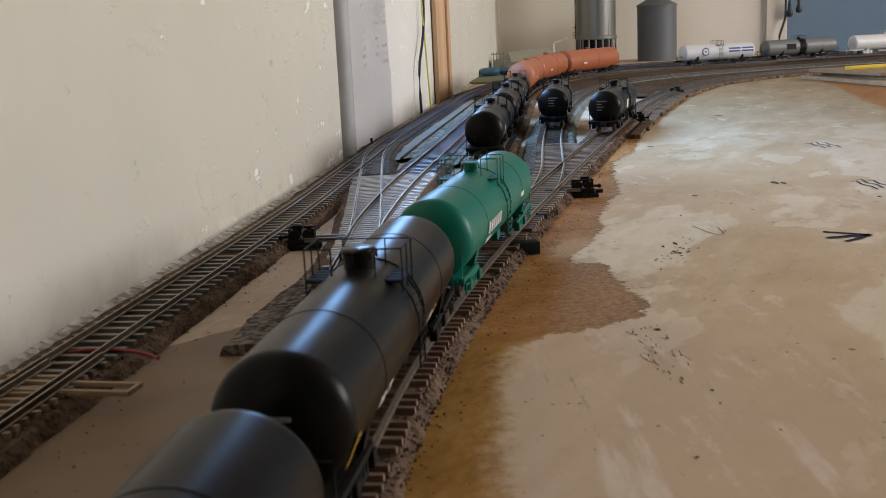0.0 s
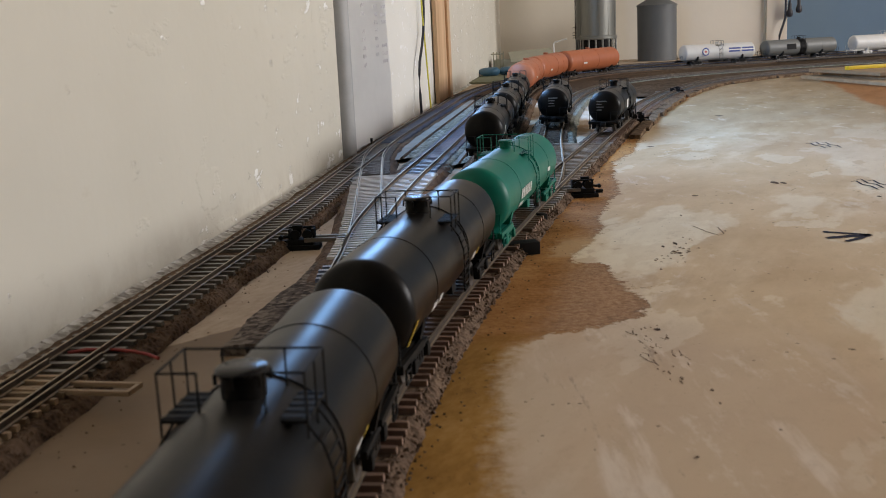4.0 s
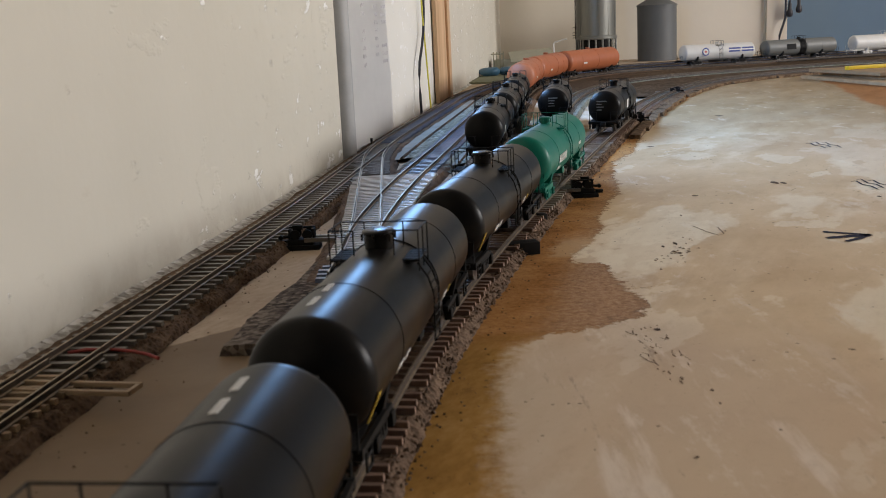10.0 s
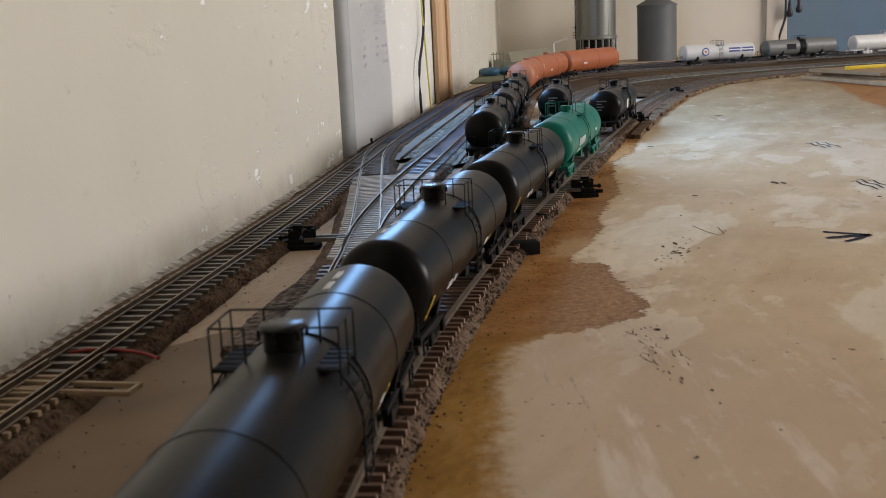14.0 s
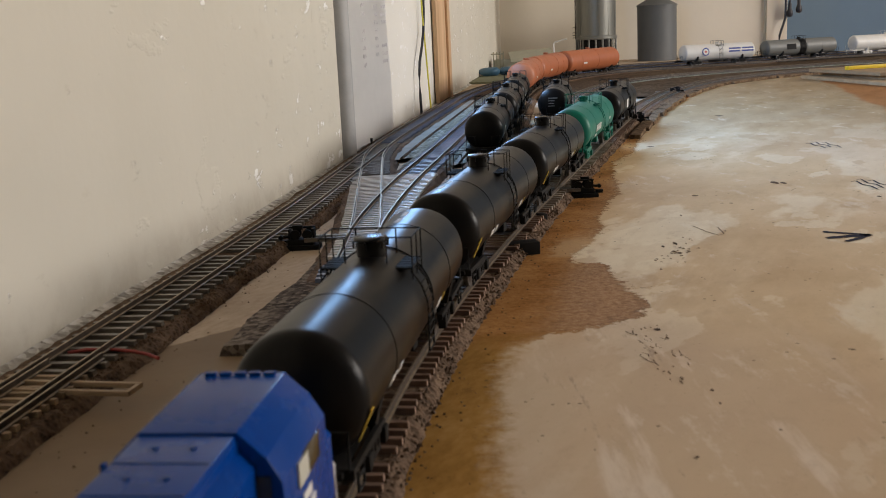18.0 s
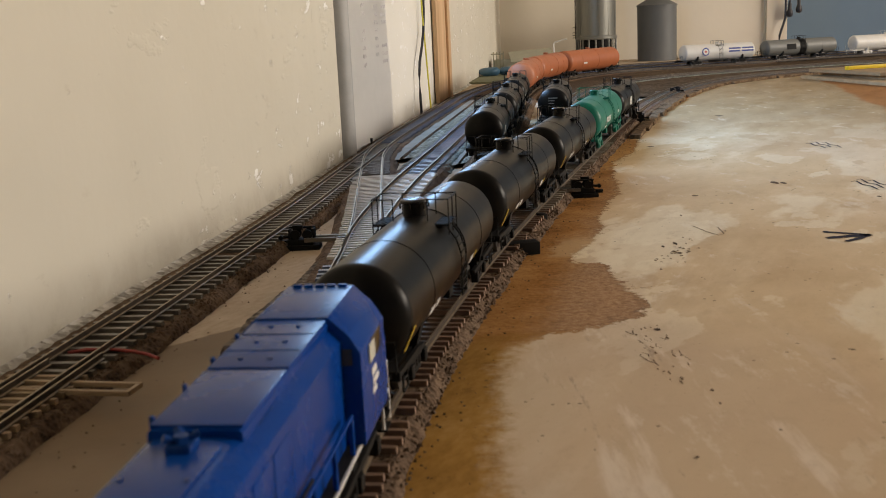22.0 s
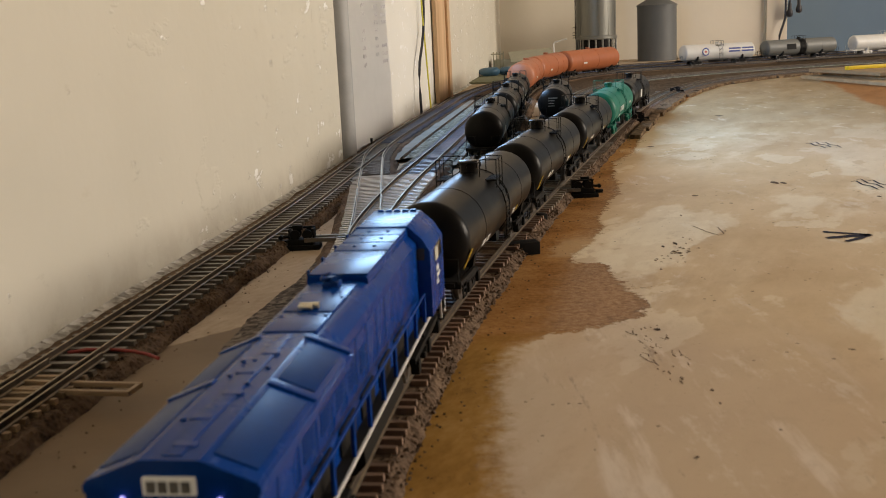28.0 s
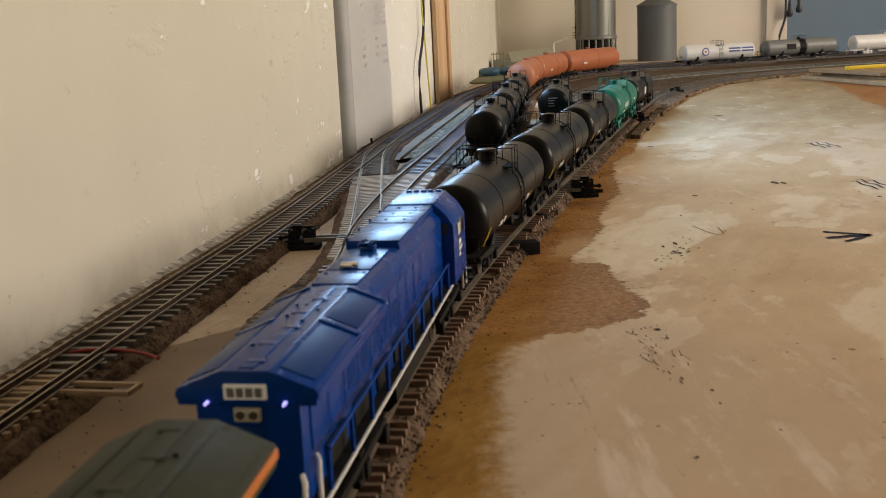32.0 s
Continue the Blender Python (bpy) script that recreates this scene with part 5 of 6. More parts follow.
    for sx in (-1, 1):
        for y, w in ((-0.0945, 0.0290), (-0.0635, 0.0220)):
            m = Matrix.Translation((sx * 0.0102, y, slope(0.0102) + 0.0001)) @ Matrix.Rotation(sx * tilt, 4, "Y")
            part("radiator_panel", box(bm_new(), 0.0080, w, 0.0005, m, 0.0002), grille, wing)
        for y in (-0.0772, -0.0492):
            m = Matrix.Translation((sx * 0.0104, y, slope(0.0104) + 0.0002)) @ Matrix.Rotation(sx * tilt, 4, "Y")
            part("rib", box(bm_new(), 0.0106, 0.0026, 0.0008, m, 0.0002), roof, wing)
        m = Matrix.Translation((sx * (W + 0.0001), -0.0800, 0.0440))
        part("eave_trim", box(bm_new(), 0.0006, 0.0650, 0.0018, m, 0.0002), stripe if not lit else roof, wing)
    part("ridge_strip", box(bm_new(), 0.0034, 0.0630, 0.0004, y=-0.0795, z=0.0501, bevel=0.0001), roof, wing)
    for k in range(5):
        part("ridge_fitting", box(bm_new(), 0.0040, 0.0020, 0.0003, y=-0.107 + k * 0.0115, z=0.0503, x=0.0008 * (-1)**k, bevel=0.0002), roof, wing)
    for x, y in ((-0.0036, -0.066), (-0.0012, -0.0655), (0.0030, -0.070), (-0.0034, -0.0745), (0.0018, -0.0790), (-0.0040, -0.0965)):
        part("roof_bolt", box(bm_new(), 0.0009, 0.0008, 0.0005, x=x, y=y, z=0.0503, bevel=0.0001), BLUE_DARK if lit else BLACK_MATT, wing)
    # rear end: number plate, headlight pair, dark door
    bm = box(bm_new(), 0.0092, 0.0008, 0.0037, y=-0.1128, z=0.0450, bevel=0.0003)
    plate = part("number_plate", bm, PLATE_GLOW if lit else GLASS_DARK, car, "pale lit number plate" if lit else "dark number plate")
    if lit:
        for k in range(4):
            part("plate_mark", box(bm_new(), 0.0015, 0.0003, 0.0023, x=-0.0030 + k * 0.0020, y=-0.1133, z=0.0450), MARK_GREY, plate, smooth=False)
    head = part("headlight_housing", box(bm_new(), 0.0058, 0.0010, 0.0034, y=-0.1124, z=0.0392, bevel=0.0003), CARD_PALE, car)
    for x in (-0.0014, 0.0014):
        bm = bm_new()
        rod(bm, (x, -0.1128, 0.0392), (x, -0.1132, 0.0392), 0.0010, 12)
        part("lens", bm, GLASS_DARK, head)
    part("end_door", box(bm_new(), 0.0060, 0.0004, 0.0160, x=0.0, y=-0.1122, z=0.0280), BLUE_DARK if lit else BLACK_MATT, car)
    if lit:
        for sx in (-1, 1):
            bm = bm_new()
            rod(bm, (sx * 0.0084, -0.1126, 0.0424), (sx * 0.0084, -0.1140, 0.0422), 0.0004, 12, 0.0003)
            part("marker_lamp", bm, LAMP_GLOW, car, "small lit lamp under the eaves")
    # middle roof: exhaust stack, horn, hatches
    for y, w in ((-0.0370, 0.0160), (-0.0135, 0.0280)):
        part("roof_hatch", box(bm_new(), 0.0130, w, 0.0005, y=y, z=0.0498, bevel=0.0002), body, hood)
    for k in range(6):
        part("roof_bolt", box(bm_new(), 0.0009, 0.0009, 0.0004, x=-0.0055 + 0.0110 * (k % 2), y=-0.050 + 0.018 * (k // 2), z=0.0501), BLUE_DARK if lit else BLACK_MATT, hood)
    bm = bm_new()
    box(bm, 0.0046, 0.0050, 0.0020, y=-0.0010, z=0.0505, bevel=0.0006)
    rod(bm, (0, -0.0010, 0.0496), (0, -0.0010, 0.0528), 0.0013, 10)
    stack = part("exhaust_stack", bm, BLUE_DARK if lit else BLACK_MATT, car, "dark exhaust stack")
    for a in range(4):
        c, d = math.cos(a * math.pi / 2 + 0.5), math.sin(a * math.pi / 2 + 0.5)
        part("stack_pipe", rod(bm_new(), (0.0010 * c, -0.0010 + 0.0010 * d, 0.0518), (0.0030 * c, -0.0010 + 0.0030 * d, 0.0527), 0.0006, 8, 0.0009), BLUE_DARK if lit else BLACK_MATT, stack)
    bm = bm_new()
    rod(bm, (-0.0026, -0.0250, 0.0512), (0.0022, -0.0250, 0.0510), 0.0006, 10, 0.0010)
    rod(bm, (-0.0026, -0.0266, 0.0510), (0.0010, -0.0266, 0.0509), 0.0005, 10, 0.0008)
    box(bm, 0.0010, 0.0026, 0.0016, x=-0.0022, y=-0.0258, z=0.0504)
    part("horn", bm, BRASS, car, "small brass horn")
    # blower block behind the cab, with overlapping hatch lids
    bm = bm_new()
    extrude(bm, [(-0.0086, 0.0160), (0.0086, 0.0160), (0.0086, 0.0503), (0.0080, 0.0510), (-0.0080, 0.0510), (-0.0086, 0.0503)], 0.0690, Matrix.Translation((0, 0.0740, 0)) @ back)
    block = part("blower_block", bm, body, car)
    for y, w in ((0.0210, 0.0300), (0.0550, 0.0350)):
        part("block_hatch", box(bm_new(), 0.0170, w, 0.0009, y=y, z=0.0513, bevel=0.0003), body, block)
    for y in (0.0490, 0.0610):
        part("hatch_seam", box(bm_new(), 0.0164, 0.0004, 0.0002, y=y, z=0.0518), BLUE_DARK if lit else BLACK_MATT, block)
    for x in (-0.0032, 0.0032):
        for y in (0.0430, 0.0550, 0.0670):
            bm = bm_new()
            rod(bm, (x, y, 0.0516), (x, y, 0.0521), 0.0006, 8)
            part("eye_bolt", bm, BLUE_DARK if lit else BLACK_MATT, block)
    for k in range(4):
        part("lift_lug", box(bm_new(), 0.0008, 0.0012, 0.0030, x=-0.0091, y=0.009 + k * 0.0170, z=0.0508, bevel=0.0002), BLUE_DARK if lit else BLACK_MATT, block)
    for sx in (-1, 1):
        bm = bm_new()
        for j in range(5):
            box(bm, 0.0004, 0.0110, 0.0006, x=sx * 0.0087, y=0.018, z=0.0425 + j * 0.0014)
        part("side_grille", bm, grille, block)
    # cab
    bm = bm_new()
    sec = [(-0.0160, 0.0160), (0.0160, 0.0160), (0.0160, 0.0420), (0.0134, 0.0470), (0.0086, 0.0522), (-0.0086, 0.0522), (-0.0134, 0.0470), (-0.0160, 0.0420)]
    extrude(bm, sec, 0.0320, Matrix.Translation((0, 0.1050, 0)) @ back)
    bmesh.ops.bevel(bm, geom=list(bm.edges), offset=0.0003, segments=2, affect="EDGES", profile=0.6)
    cab = part("cab", bm, body, car)
    for sx in (-1, 1):
        part("cab_window", box(bm_new(), 0.0005, 0.0120, 0.0062, x=sx * 0.0160, y=0.0925, z=0.0385, bevel=0.0002), GLASS_DARK, cab)
        part("window_card", box(bm_new(), 0.0005, 0.0070, 0.0052, x=sx * 0.0162, y=0.0855, z=0.0385), CARD_PALE, cab)
        for k, (y, z, w, h) in enumerate(((0.0880, 0.0320, 0.0060, 0.0022), (0.0895, 0.0290, 0.0075, 0.0018), (0.0875, 0.0265, 0.0050, 0.0018))):
            part("cab_lettering", box(bm_new(), 0.0004, w, h, x=sx * 0.0160, y=y, z=z), MARK_WHITE, cab, smooth=False)
        part("rear_window", box(bm_new(), 0.0032, 0.0005, 0.0046, x=sx * 0.0124, y=0.0729, z=0.0410), GLASS_DARK, cab)
    for k in range(5):
        part("roof_lug", box(bm_new(), 0.0022, 0.0012, 0.0007, x=-0.0060 + k * 0.0030, y=0.1035, z=0.0525), body, cab)
    bm = bm_new()
    extrude(bm, [(-0.0140, 0.0160), (0.0140, 0.0160), (0.0140, 0.0320), (0.0110, 0.0352), (-0.0110, 0.0352), (-0.0140, 0.0320)], 0.0130, Matrix.Translation((0, 0.1170, 0)) @ back)
    part("nose", bm, body, car)
    # below the frame
    bm = bm_new()
    extrude(bm, [(-0.0120, 0.0120), (-0.0125, 0.0060), (-0.0095, 0.0030), (0.0095, 0.0030), (0.0125, 0.0060), (0.0120, 0.0120)], 0.0580, Matrix.Translation((0, 0.0290, 0)) @ back)
    part("fuel_tank", bm, BLACK_MATT, car)
    for sy in (-1, 1):
        bogie(car, sy * 0.0750, BLACK_MATT, 0.0235, 3, 0.0060)
        coupler(car, sy * 0.1180, sy, BLACK_MATT)
        for sx in (-1, 1):
            bm = bm_new()
            pipe(bm, [(sx * 0.006, sy * 0.1185, 0.010), (sx * 0.006, sy * 0.1205, 0.0065), (sx * 0.005, sy * 0.1215, 0.0040)], 0.0006, 6)
            part("air_hose", bm, BLACK_MATT, car)
    # a lower hood and cab and a longer tail on the same frame
    for ob in car.children_recursive:
        if height != 1.0 and not ob.name.startswith(("wheelset", "truck")):
            for v in ob.data.vertices:
                if v.co.y < -0.05:
                    v.co.y = -0.05 + (v.co.y + 0.05) * 1.11
                if v.co.z > 0.016:
                    v.co.z = 0.016 + (v.co.z - 0.016) * height
    return car


loco = locomotive("blue six-axle diesel locomotive with wide gabled radiator housing and lit plate", BLUE, BLUE, BLUE_DARK, HANDRAIL_WHITE, HANDRAIL_WHITE, True, 0.875)
loco_2 = locomotive("dark grey diesel locomotive with an orange stripe", SLATE, SLATE, SLATE, STRIPE_ORANGE, STEEL, False)

# ---------------------------------------------------------------- loose things


def put(name, bm, mat, label, category, group="", smooth=True):
    return tagged(new(name, finish(bm, name, mat, smooth)), label, category, group)


def switch_machine(x, y, turn, reach):
    """Ground throw beside a turnout: stepped base, two spools on a bracket, weight lever, throw bar between two long ties."""
    t = thing("switch_machine", "small black turnout throw beside the track", "switch machine", "turnout throws")
    t.matrix_world = pose(x, y, 0, 0, 0, turn)
    bm = bm_new()
    box(bm, 0.0210, 0.0120, 0.0030, z=0.0015, bevel=0.0004)
    box(bm, 0.0150, 0.0095, 0.0034, x=0.0005, z=0.0046, bevel=0.0004)
    box(bm, 0.0050, 0.0040, 0.0024, x=0.0115, y=-0.002, z=0.0040, bevel=0.0004)
    part("base", bm, BLACK_MATT, t)
    bm = bm_new()
    for dx in (-0.0036, 0.0034):
        rod(bm, (dx, -0.0036, 0.0088), (dx, 0.0036, 0.0088), 0.0017, 12)
        for dy in (-0.0036, 0.0036):
            rod(bm, (dx, dy - 0.0005, 0.0088), (dx, dy + 0.0005, 0.0088), 0.0029, 14)
    part("spool", bm, BLACK_MATT, t)
    bm = bm_new()
    for dx in (-0.0072, 0.0068):
        box(bm, 0.0009, 0.0080, 0.0062, x=dx, z=0.0090, bevel=0.0002)
    box(bm, 0.0150, 0.0012, 0.0010, y=-0.0030, z=0.0122)
    box(bm, 0.0060, 0.0022, 0.0026, x=0.0020, y=0.0010, z=0.0128, bevel=0.0004)
    part("bracket", bm, BLACK_MATT, t)
    bm = bm_new()
    pipe(bm, [(0.004, 0, 0.0078), (0.0095, 0.0005, 0.0074), (0.0120, 0.001, 0.0072)], 0.0009, 6)
    rod(bm, (0.0120, -0.0006, 0.0072), (0.0120, 0.0026, 0.0072), 0.0014, 10)
    part("lever", bm, BLACK_MATT, t)
    for dy in (-0.0042, 0.0042):
        part("long_tie", box(bm_new(), reach + 0.006, 0.0026, 0.0024, x=-0.005 - reach / 2, y=dy, z=0.0058, bevel=0.0002), TIE_BROWN, t)
    part("throw_bar", box(bm_new(), reach, 0.0012, 0.0010, x=-0.008 - reach / 2, z=0.0072), STEEL, t)
    return t


switch_machine(-0.0810, 0.607, 178, 0.022)
switch_machine(0.1000, 0.745, 2, 0.020)
switch_machine(0.2330, 1.245, -3, 0.022)
switch_machine(0.3700, 1.665, -6, 0.022)

for x, y, w, d, h, turn in ((0.0425, 0.5640, 0.0180, 0.0090, 0.0070, 14), (0.0610, 0.6450, 0.0050, 0.0080, 0.0075, 20), (0.3320, 1.52, 0.030, 0.004, 0.003, 20)):
    ob = put("wood_block", box(bm_new(), w, d, h, bevel=0.0006), BLACK_MATT, "small dark block lying beside the roadbed", "block")
    ob.matrix_world = pose(x, y, h / 2, 0, 0, turn)

# crumbs of cork and grit beside the roadbeds
rng = random.Random(5)
verts, faces = [], []
for k in range(4200):
    z0 = 0.0
    if k < 1500:
        s, o = rng.uniform(WALLSIDE.s_of_y(0.22), WALLSIDE.s_of_y(1.1)), rng.uniform(0.0150, 0.0225)
        p, z0 = WALLSIDE.side(s, o), 0.0046 * min(1.0, max(0.0, (0.0228 - o) / 0.005))
    elif k < 3700:
        s, o = rng.uniform(MAIN.s_of_y(0.24), MAIN.s_of_y(1.6)), rng.uniform(0.0135, 0.0195)
        p, z0 = MAIN.side(s, o), 0.0046 * min(1.0, max(0.0, (0.0198 - o) / 0.005))
    elif k < 3850:
        p = WALLSIDE.side(rng.uniform(WALLSIDE.s_of_y(0.25), WALLSIDE.s_of_y(1.0)), 0.0220 + abs(rng.gauss(0, 0.008)))
    else:
        p = MAIN.side(rng.uniform(MAIN.s_of_y(0.26), MAIN.s_of_y(1.4)), 0.0190 + abs(rng.gauss(0, 0.009)))
    r = rng.uniform(0.0004, 0.0012) if k < 3700 else rng.uniform(0.0002, 0.0007)
    b0, turn = len(verts), rng.uniform(0, 6)
    for i in range(4):
        verts.append((p.x + r * math.cos(turn + i * 1.6) * rng.uniform(0.7, 1.3), p.y + r * math.sin(turn + i * 1.6) * rng.uniform(0.7, 1.3), z0 + 0.00002))
    verts.append((p.x, p.y, z0 + r * rng.uniform(0.7, 1.3)))
    faces += [(b0 + i, b0 + (i + 1) % 4, b0 + 4) for i in range(4)]
me = bpy.data.meshes.new("cork_crumbs")
me.from_pydata(verts, [], faces)
me.materials.append(CORK)
tagged(new("cork_crumbs", me), "scattered dark cork crumbs on the plywood", "crumbs", kind="stuff")

# long ties and red wire at the near wall turnout
t = thing("turnout_head_ties", "two long bare wooden ties joined at their ends beside the wall track", "ties", kind="structure")
t.matrix_world = pose(-0.126, 0.3510, 0, 0, 0, -12)
for dy in (-0.0042, 0.0042):
    part("long_tie", box(bm_new(), 0.045, 0.0018, 0.0018, x=-0.0025, y=dy, z=0.0066, bevel=0.0002), TIE_BARE, t)
part("end_block", box(bm_new(), 0.0014, 0.0100, 0.0017, x=0.0192, z=0.0066), TIE_BARE, t)
lay_ties(t, WALLSIDE, WALLSIDE.s_of_y(0.20), WALLSIDE.s_of_y(0.372), "bare", 0.0060, 0.0)
for ob in t.children:
    if ob.name.startswith("tie"):
        ob.matrix_basis = t.matrix_world.inverted() @ ob.matrix_basis
for off, s0, s1 in ((-HALF_GAUGE + 0.0032, 0.24, 0.378), (HALF_GAUGE + 0.0034, 0.20, 0.385)):
    ob = part("closure_rail", rail_mesh(WALLSIDE, WALLSIDE.s_of_y(s0), WALLSIDE.s_of_y(s1), off), RAIL, t)
    ob.matrix_basis = t.matrix_world.inverted()
put("red_wire", pipe(bm_new(), [(-0.146, 0.3960, 0.0062), (-0.139, 0.3975, 0.0066), (-0.130, 0.3960, 0.0068), (-0.120, 0.3925, 0.0066), (-0.1135, 0.3890, 0.0062), (-0.1085, 0.3850, 0.0056)], 0.0007, 8),
    WIRE_RED, "short red wire poking out of the roadbed", "wire")

peg = thing("signal_peg", "tiny black signal post standing by the wall track", "signal")
peg.location = on_wall(0.205, 0.0, 0.010)
part("stem", rod(bm_new(), (0, 0, 0.0), (0, 0, 0.0085), 0.0007, 8), BLACK_MATT, peg)
part("head", box(bm_new(), 0.0026, 0.0020, 0.0036, z=0.0098, bevel=0.0004), BLACK_MATT, peg)

# silos
silo = thing("silo", "tall galvanised model silo standing on a ring of legs", "silo", "silos by the wall")
silo.location = (0.452, 3.02, 0)
R_S = 0.0545
bm = bm_new()
lathe(bm, [(R_S, 0.075), (R_S, 0.40), (R_S * 0.5, 0.43), (0.001, 0.44)], 48, "Z")
part("drum", bm, GALVANISED, silo)
for a in range(12):
    c, d = math.cos(a * math.pi / 6), math.sin(a * math.pi / 6)
    part("seam", box(bm_new(), 0.0015, 0.0022, 0.325, Matrix.Translation((R_S * c, R_S * d, 0.2375)) @ Matrix.Rotation(a * math.pi / 6, 4, "Z")), GALVANISED, silo)
part("base_ring", lathe(bm_new(), [(R_S + 0.0015, 0.066), (R_S + 0.0035, 0.068), (R_S + 0.0035, 0.074), (R_S + 0.0015, 0.076)], 48, "Z"), GALVANISED, silo)
for a in range(18):
    c, d = math.cos(a * math.pi / 9), math.sin(a * math.pi / 9)
    bm = bm_new()
    rod(bm, (R_S * c, R_S * d, 0), (R_S * c, R_S * d, 0.068), 0.0026, 8)
    part("leg", bm, GALVANISED, silo)
bm = bm_new()
lathe(bm, [(R_S - 0.012, 0.0), (R_S - 0.012, 0.066)], 32, "Z")
part("core", bm, BLACK_MATT, silo)
part("foot_ring", lathe(bm_new(), [(R_S + 0.0035, 0.0), (R_S + 0.0035, 0.008), (R_S - 0.004, 0.008), (R_S - 0.004, 0.0)], 48, "Z"), GALVANISED, silo)
bm = bm_new()
for z in (0.072, 0.079, 0.086, 0.100):
    pipe(bm, [(-R_S - 0.001, -0.012, z), (-R_S - 0.009, -0.012, z + 0.001), (-R_S - 0.010, -0.004, z)], 0.0010, 6)
pipe(bm, [(-R_S - 0.004, -0.012, 0.07), (-R_S - 0.004, -0.012, 0.42)], 0.0012, 6)
part("side_ladder", bm, BLACK_MATT, silo)

bin_ = thing("grain_bin", "corrugated grey metal grain bin with a conical roof", "silo", "silos by the wall")
bin_.location = (0.623, 3.03, 0)
R_B = 0.0535
prof = [(R_B + (0.0007 if i % 2 else 0.0), 0.150 * i / 70) for i in range(71)]
part("drum", lathe(bm_new(), prof, 48, "Z"), GALVANISED_DULL, bin_)
part("cone_roof", lathe(bm_new(), [(R_B + 0.003, 0.149), (R_B + 0.003, 0.1515), (0.012, 0.176), (0.012, 0.182), (0.001, 0.184)], 36, "Z"), GALVANISED_DULL, bin_)

# clutter in the far corner
put("green_mat", box(bm_new(), 0.11, 0.75, 0.004, pose(0.168, 2.62, 0.002, 0, 0, -9)), MAT_GREEN, "flat green scenic mat in the corner", "mat")
bag = thing("blue_bags", "two soft blue plastic bags lying on the mat", "bag")
for x, y, w in ((0.128, 2.50, 0.042), (0.182, 2.52, 0.056)):
    bm = bm_new()
    bmesh.ops.create_icosphere(bm, subdivisions=3, radius=0.5, matrix=Matrix.Translation((x, y, 0.013)) @ Matrix.Diagonal((w * 1.25, 0.045, 0.022, 1)))
    for v in bm.verts:
        v.co += 0.006 * Vector((noise.noise(v.co * 40), noise.noise(v.co * 40 + Vector((5, 0, 0))), 0.7 * noise.noise(v.co * 45 + Vector((0, 9, 0)))))
        v.co.z = max(v.co.z, 0.0042)
    part("bag", bm, TARP_BLUE, bag)
shed = thing("card_building", "unfinished model building of pale card with a loose grey-green roof", "model building")
shed.matrix_world = pose(0.225, 2.80, 0.004, 0, 0, -8) @ Matrix.Diagonal((0.85, 0.8, 0.85, 1))
part("wall", box(bm_new(), 0.165, 0.0025, 0.030, y=-0.03, z=0.015), CARD_PALE, shed)
part("wall", box(bm_new(), 0.165, 0.0025, 0.030, y=0.05, z=0.015), CARD_PALE, shed)
for x in (-0.0825, 0.0825):
    part("end_wall", box(bm_new(), 0.0025, 0.082, 0.030, x=x, y=0.01, z=0.015), CARD_PALE, shed)
part("roof", box(bm_new(), 0.130, 0.100, 0.002, pose(0.030, 0.0, 0.040, 16, -3, 8)), CARD, shed)
for k in range(4):
    part("post", box(bm_new(), 0.003, 0.003, 0.055, x=-0.082 + k * 0.010, y=-0.034, z=0.0275), CARD, shed)
part("brace", box(bm_new(), 0.038, 0.003, 0.004, x=-0.070, y=-0.034, z=0.048), CARD, shed)
put("white_gantry", pipe(bm_new(), [(0.315, 2.85, 0.0), (0.315, 2.85, 0.062), (0.318, 2.85, 0.066), (0.348, 2.84, 0.074)], 0.0022, 8), MARK_WHITE, "thin white bent rod standing by the silo", "rod")

# plank stack and yellow bar at the far side of the board
ST = Matrix.Translation((0.985, 1.775, 0)) @ Matrix.Rotation(radians(-2), 4, "Z")
for k, (dx, dy, w, l) in enumerate(((0.0, 0.0, 0.30, 0.62), (0.022, 0.014, 0.262, 0.60), (0.006, 0.036, 0.205, 0.61))):
    bm = box(bm_new(), l, w, 0.0056, bevel=0.0004)
    for v in bm.verts:
        if v.co.x < 0:
            v.co.x += -0.05 * (v.co.y / w)
    ob = put("thin_plank", bm, PLANK, "thin bare plywood plank lying in a stack", "plank", "plank stack", False)
    ob.matrix_world = ST @ Matrix.Translation((dx, dy, 0.0029 + 0.0059 * k))
ob = put("yellow_bar", box(bm_new(), 0.26, 0.010, 0.006, bevel=0.001), YELLOW_BAR, "yellow plastic bar lying on the planks", "bar")
ob.matrix_world = pose(0.823, 1.872, 0.0206, 0, 0, 17)

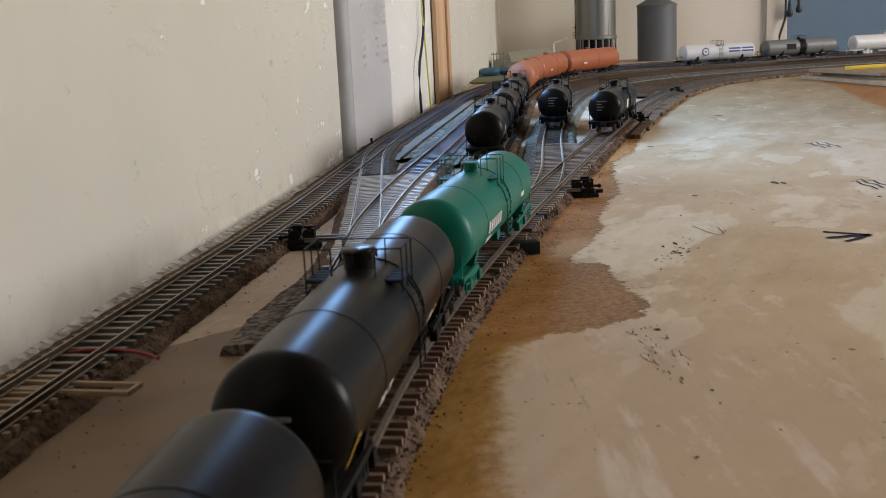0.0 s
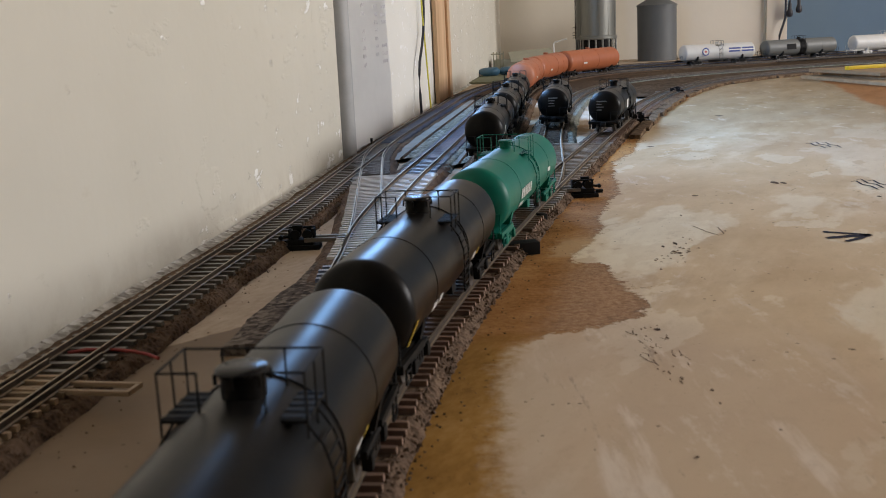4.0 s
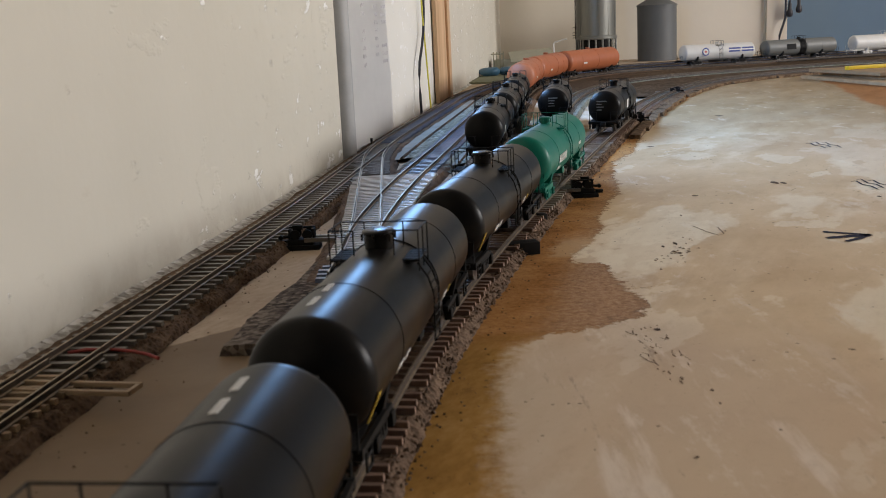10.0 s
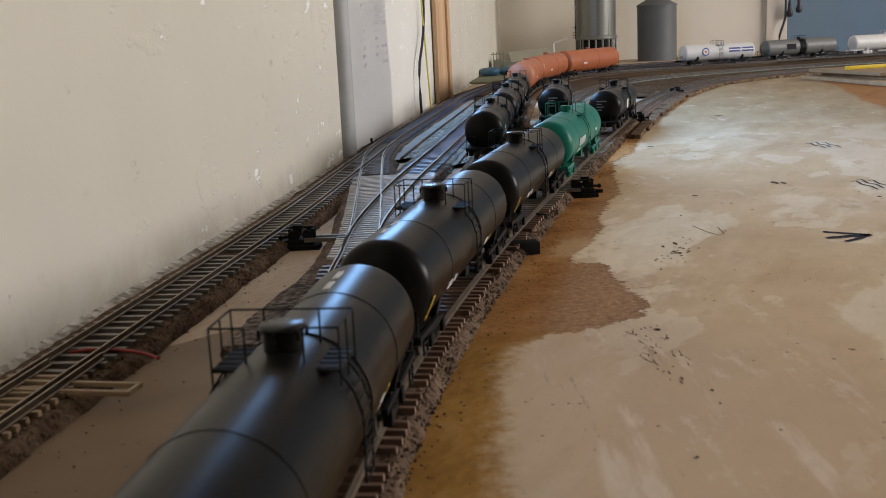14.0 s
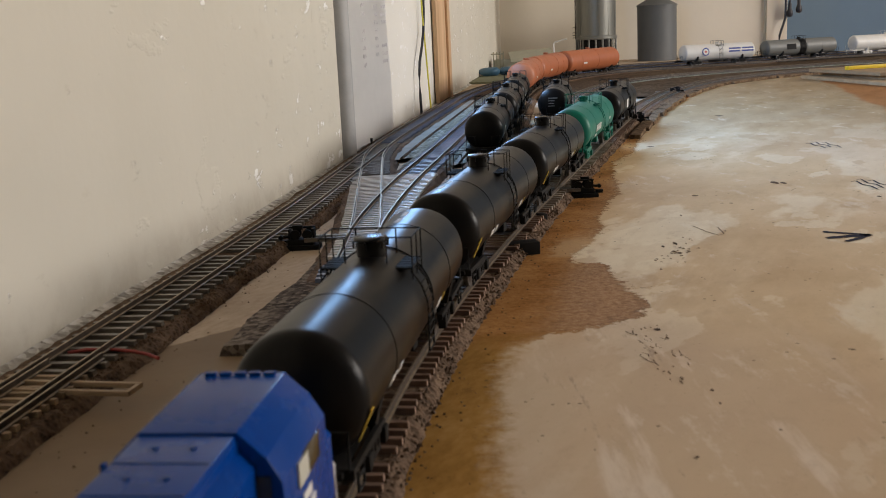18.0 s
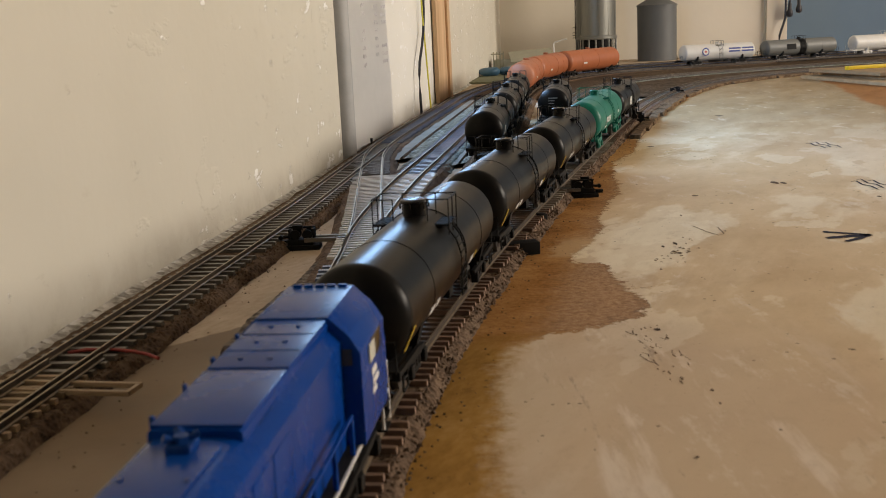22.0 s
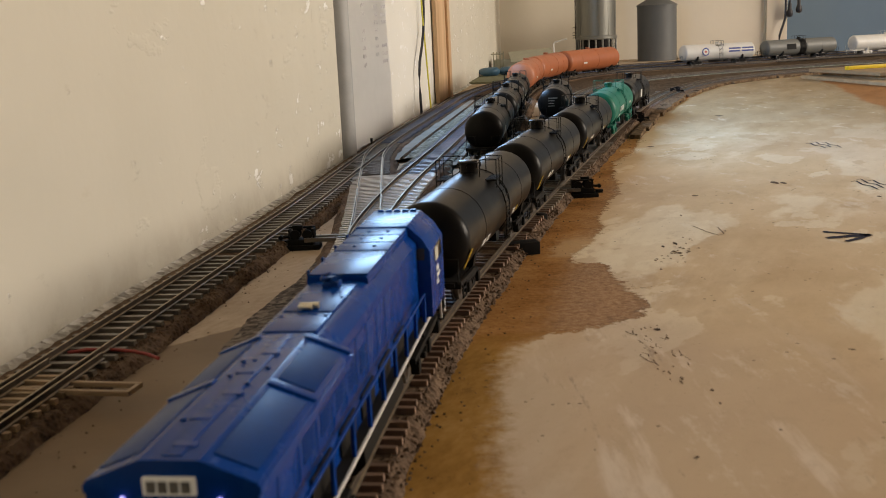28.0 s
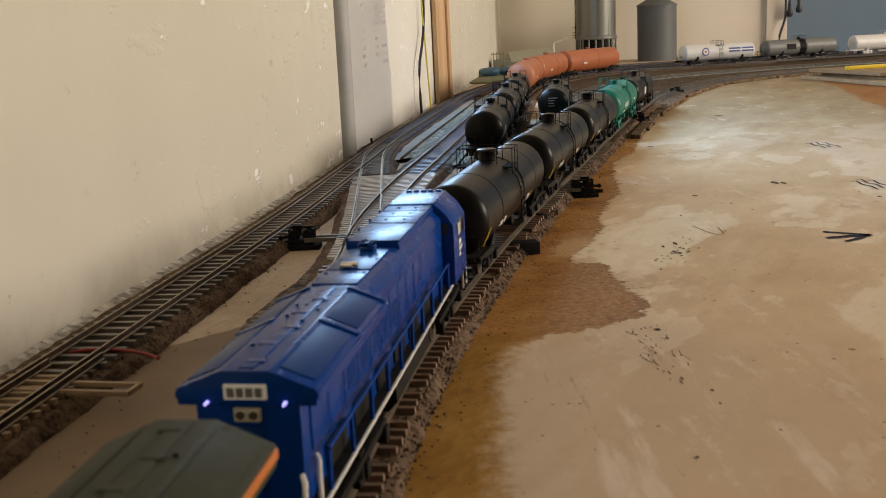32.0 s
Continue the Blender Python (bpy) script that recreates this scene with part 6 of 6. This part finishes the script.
# hooks and lead by the blue wall
hang = thing("hanging_lamps", "two dark bulb sockets hanging on a black lead", "lamp")
p0 = BACK_POSE @ Vector((0.812, -0.03, 0))
hang.location = p0
bm = bm_new()
pipe(bm, [(0.008, 0, 0.0), (-0.012, 0, 0.015), (-0.010, 0, 0.05), (0.006, 0, 0.10), (0.010, 0, 0.40)], 0.0035, 8)
part("lead", bm, CABLE_BLACK, hang)
for x, z in ((0.018, 0.102), (0.044, 0.112)):
    bm = bm_new()
    lathe(bm, [(0.003, z + 0.040), (0.0048, z + 0.036), (0.0050, z + 0.022), (0.0085, z + 0.016), (0.0095, z + 0.008), (0.0070, z + 0.001), (0.001, z - 0.001)], 16, "Z", (x, 0, 0))
    pipe(bm, [(x, 0, z + 0.04), (x + 0.004, 0, z + 0.10), (x + 0.004, 0, z + 0.28)], 0.0026, 6)
    part("socket", bm, CABLE_BLACK, hang)
conduit = put("wall_conduit", pipe(bm_new(), [BACK_POSE @ Vector((0.766, -0.005, -0.01)), BACK_POSE @ Vector((0.766, -0.005, 0.45))], 0.004, 8), CARD_PALE, "pale conduit up the wall", "conduit")

# ---------------------------------------------------------------- motion of the train

# how far the third black car's middle has come along the board, second by second
PROGRESS = [(0, -0.0965), (12, 0.1845), (13, 0.2085), (14, 0.2335), (16.5, 0.2950), (17, 0.3070), (18, 0.3320), (19, 0.3562), (20, 0.3760), (21, 0.3897), (22, 0.4025), (23, 0.4122),
            (24, 0.4252), (25, 0.4443), (25.5, 0.4560), (27.5, 0.5045), (28, 0.5132), (29, 0.5265), (30, 0.5395), (31, 0.5498), (32, 0.5575)]
COUPLED = 0.2075


def travelled(t):
    return MAIN.s_of_y(float(np.interp(t, [p[0] for p in PROGRESS], [p[1] for p in PROGRESS])))


def motions():
    start = MAIN.s_of_y(1.158)
    half_turn = Matrix.Rotation(math.pi, 4, "Z")
    times = [k * 0.5 for k in range(65)]
    for car, ahead, base, turn in ((black_3, 0.0, 0.13, None), (black_2, COUPLED, 0.13, None), (black_1, 2 * COUPLED, 0.13, None), (green, 3 * COUPLED - 0.002, 0.13, None),
                                   (lead, None, 0.115, None), (loco, -0.2350, 0.15, None), (loco_2, -0.2470 - 0.2580, 0.15, half_turn)):
        rows = []
        for t in times:
            s = travelled(t) + ahead if ahead is not None else max(start, travelled(t) + 4 * COUPLED - 0.0120)
            m = place(car, MAIN, s, base)
            rows.append((t, m @ turn if turn else m))
        walk(car, rows)
        fine = [k * 0.25 for k in range(129)]
        run = [travelled(t) + ahead if ahead is not None else max(start, travelled(t) + 4 * COUPLED - 0.0120) for t in fine]
        for w in car.children_recursive:
            if w.name.startswith("wheelset"):
                radius, sign, home = w.location.z, (1.0 if turn else -1.0), w.location.copy()
                walk(w, [(t, Matrix.Translation(home) @ Matrix.Rotation(sign * (s - run[0]) / radius, 4, "X")) for t, s in zip(fine, run)])


motions()
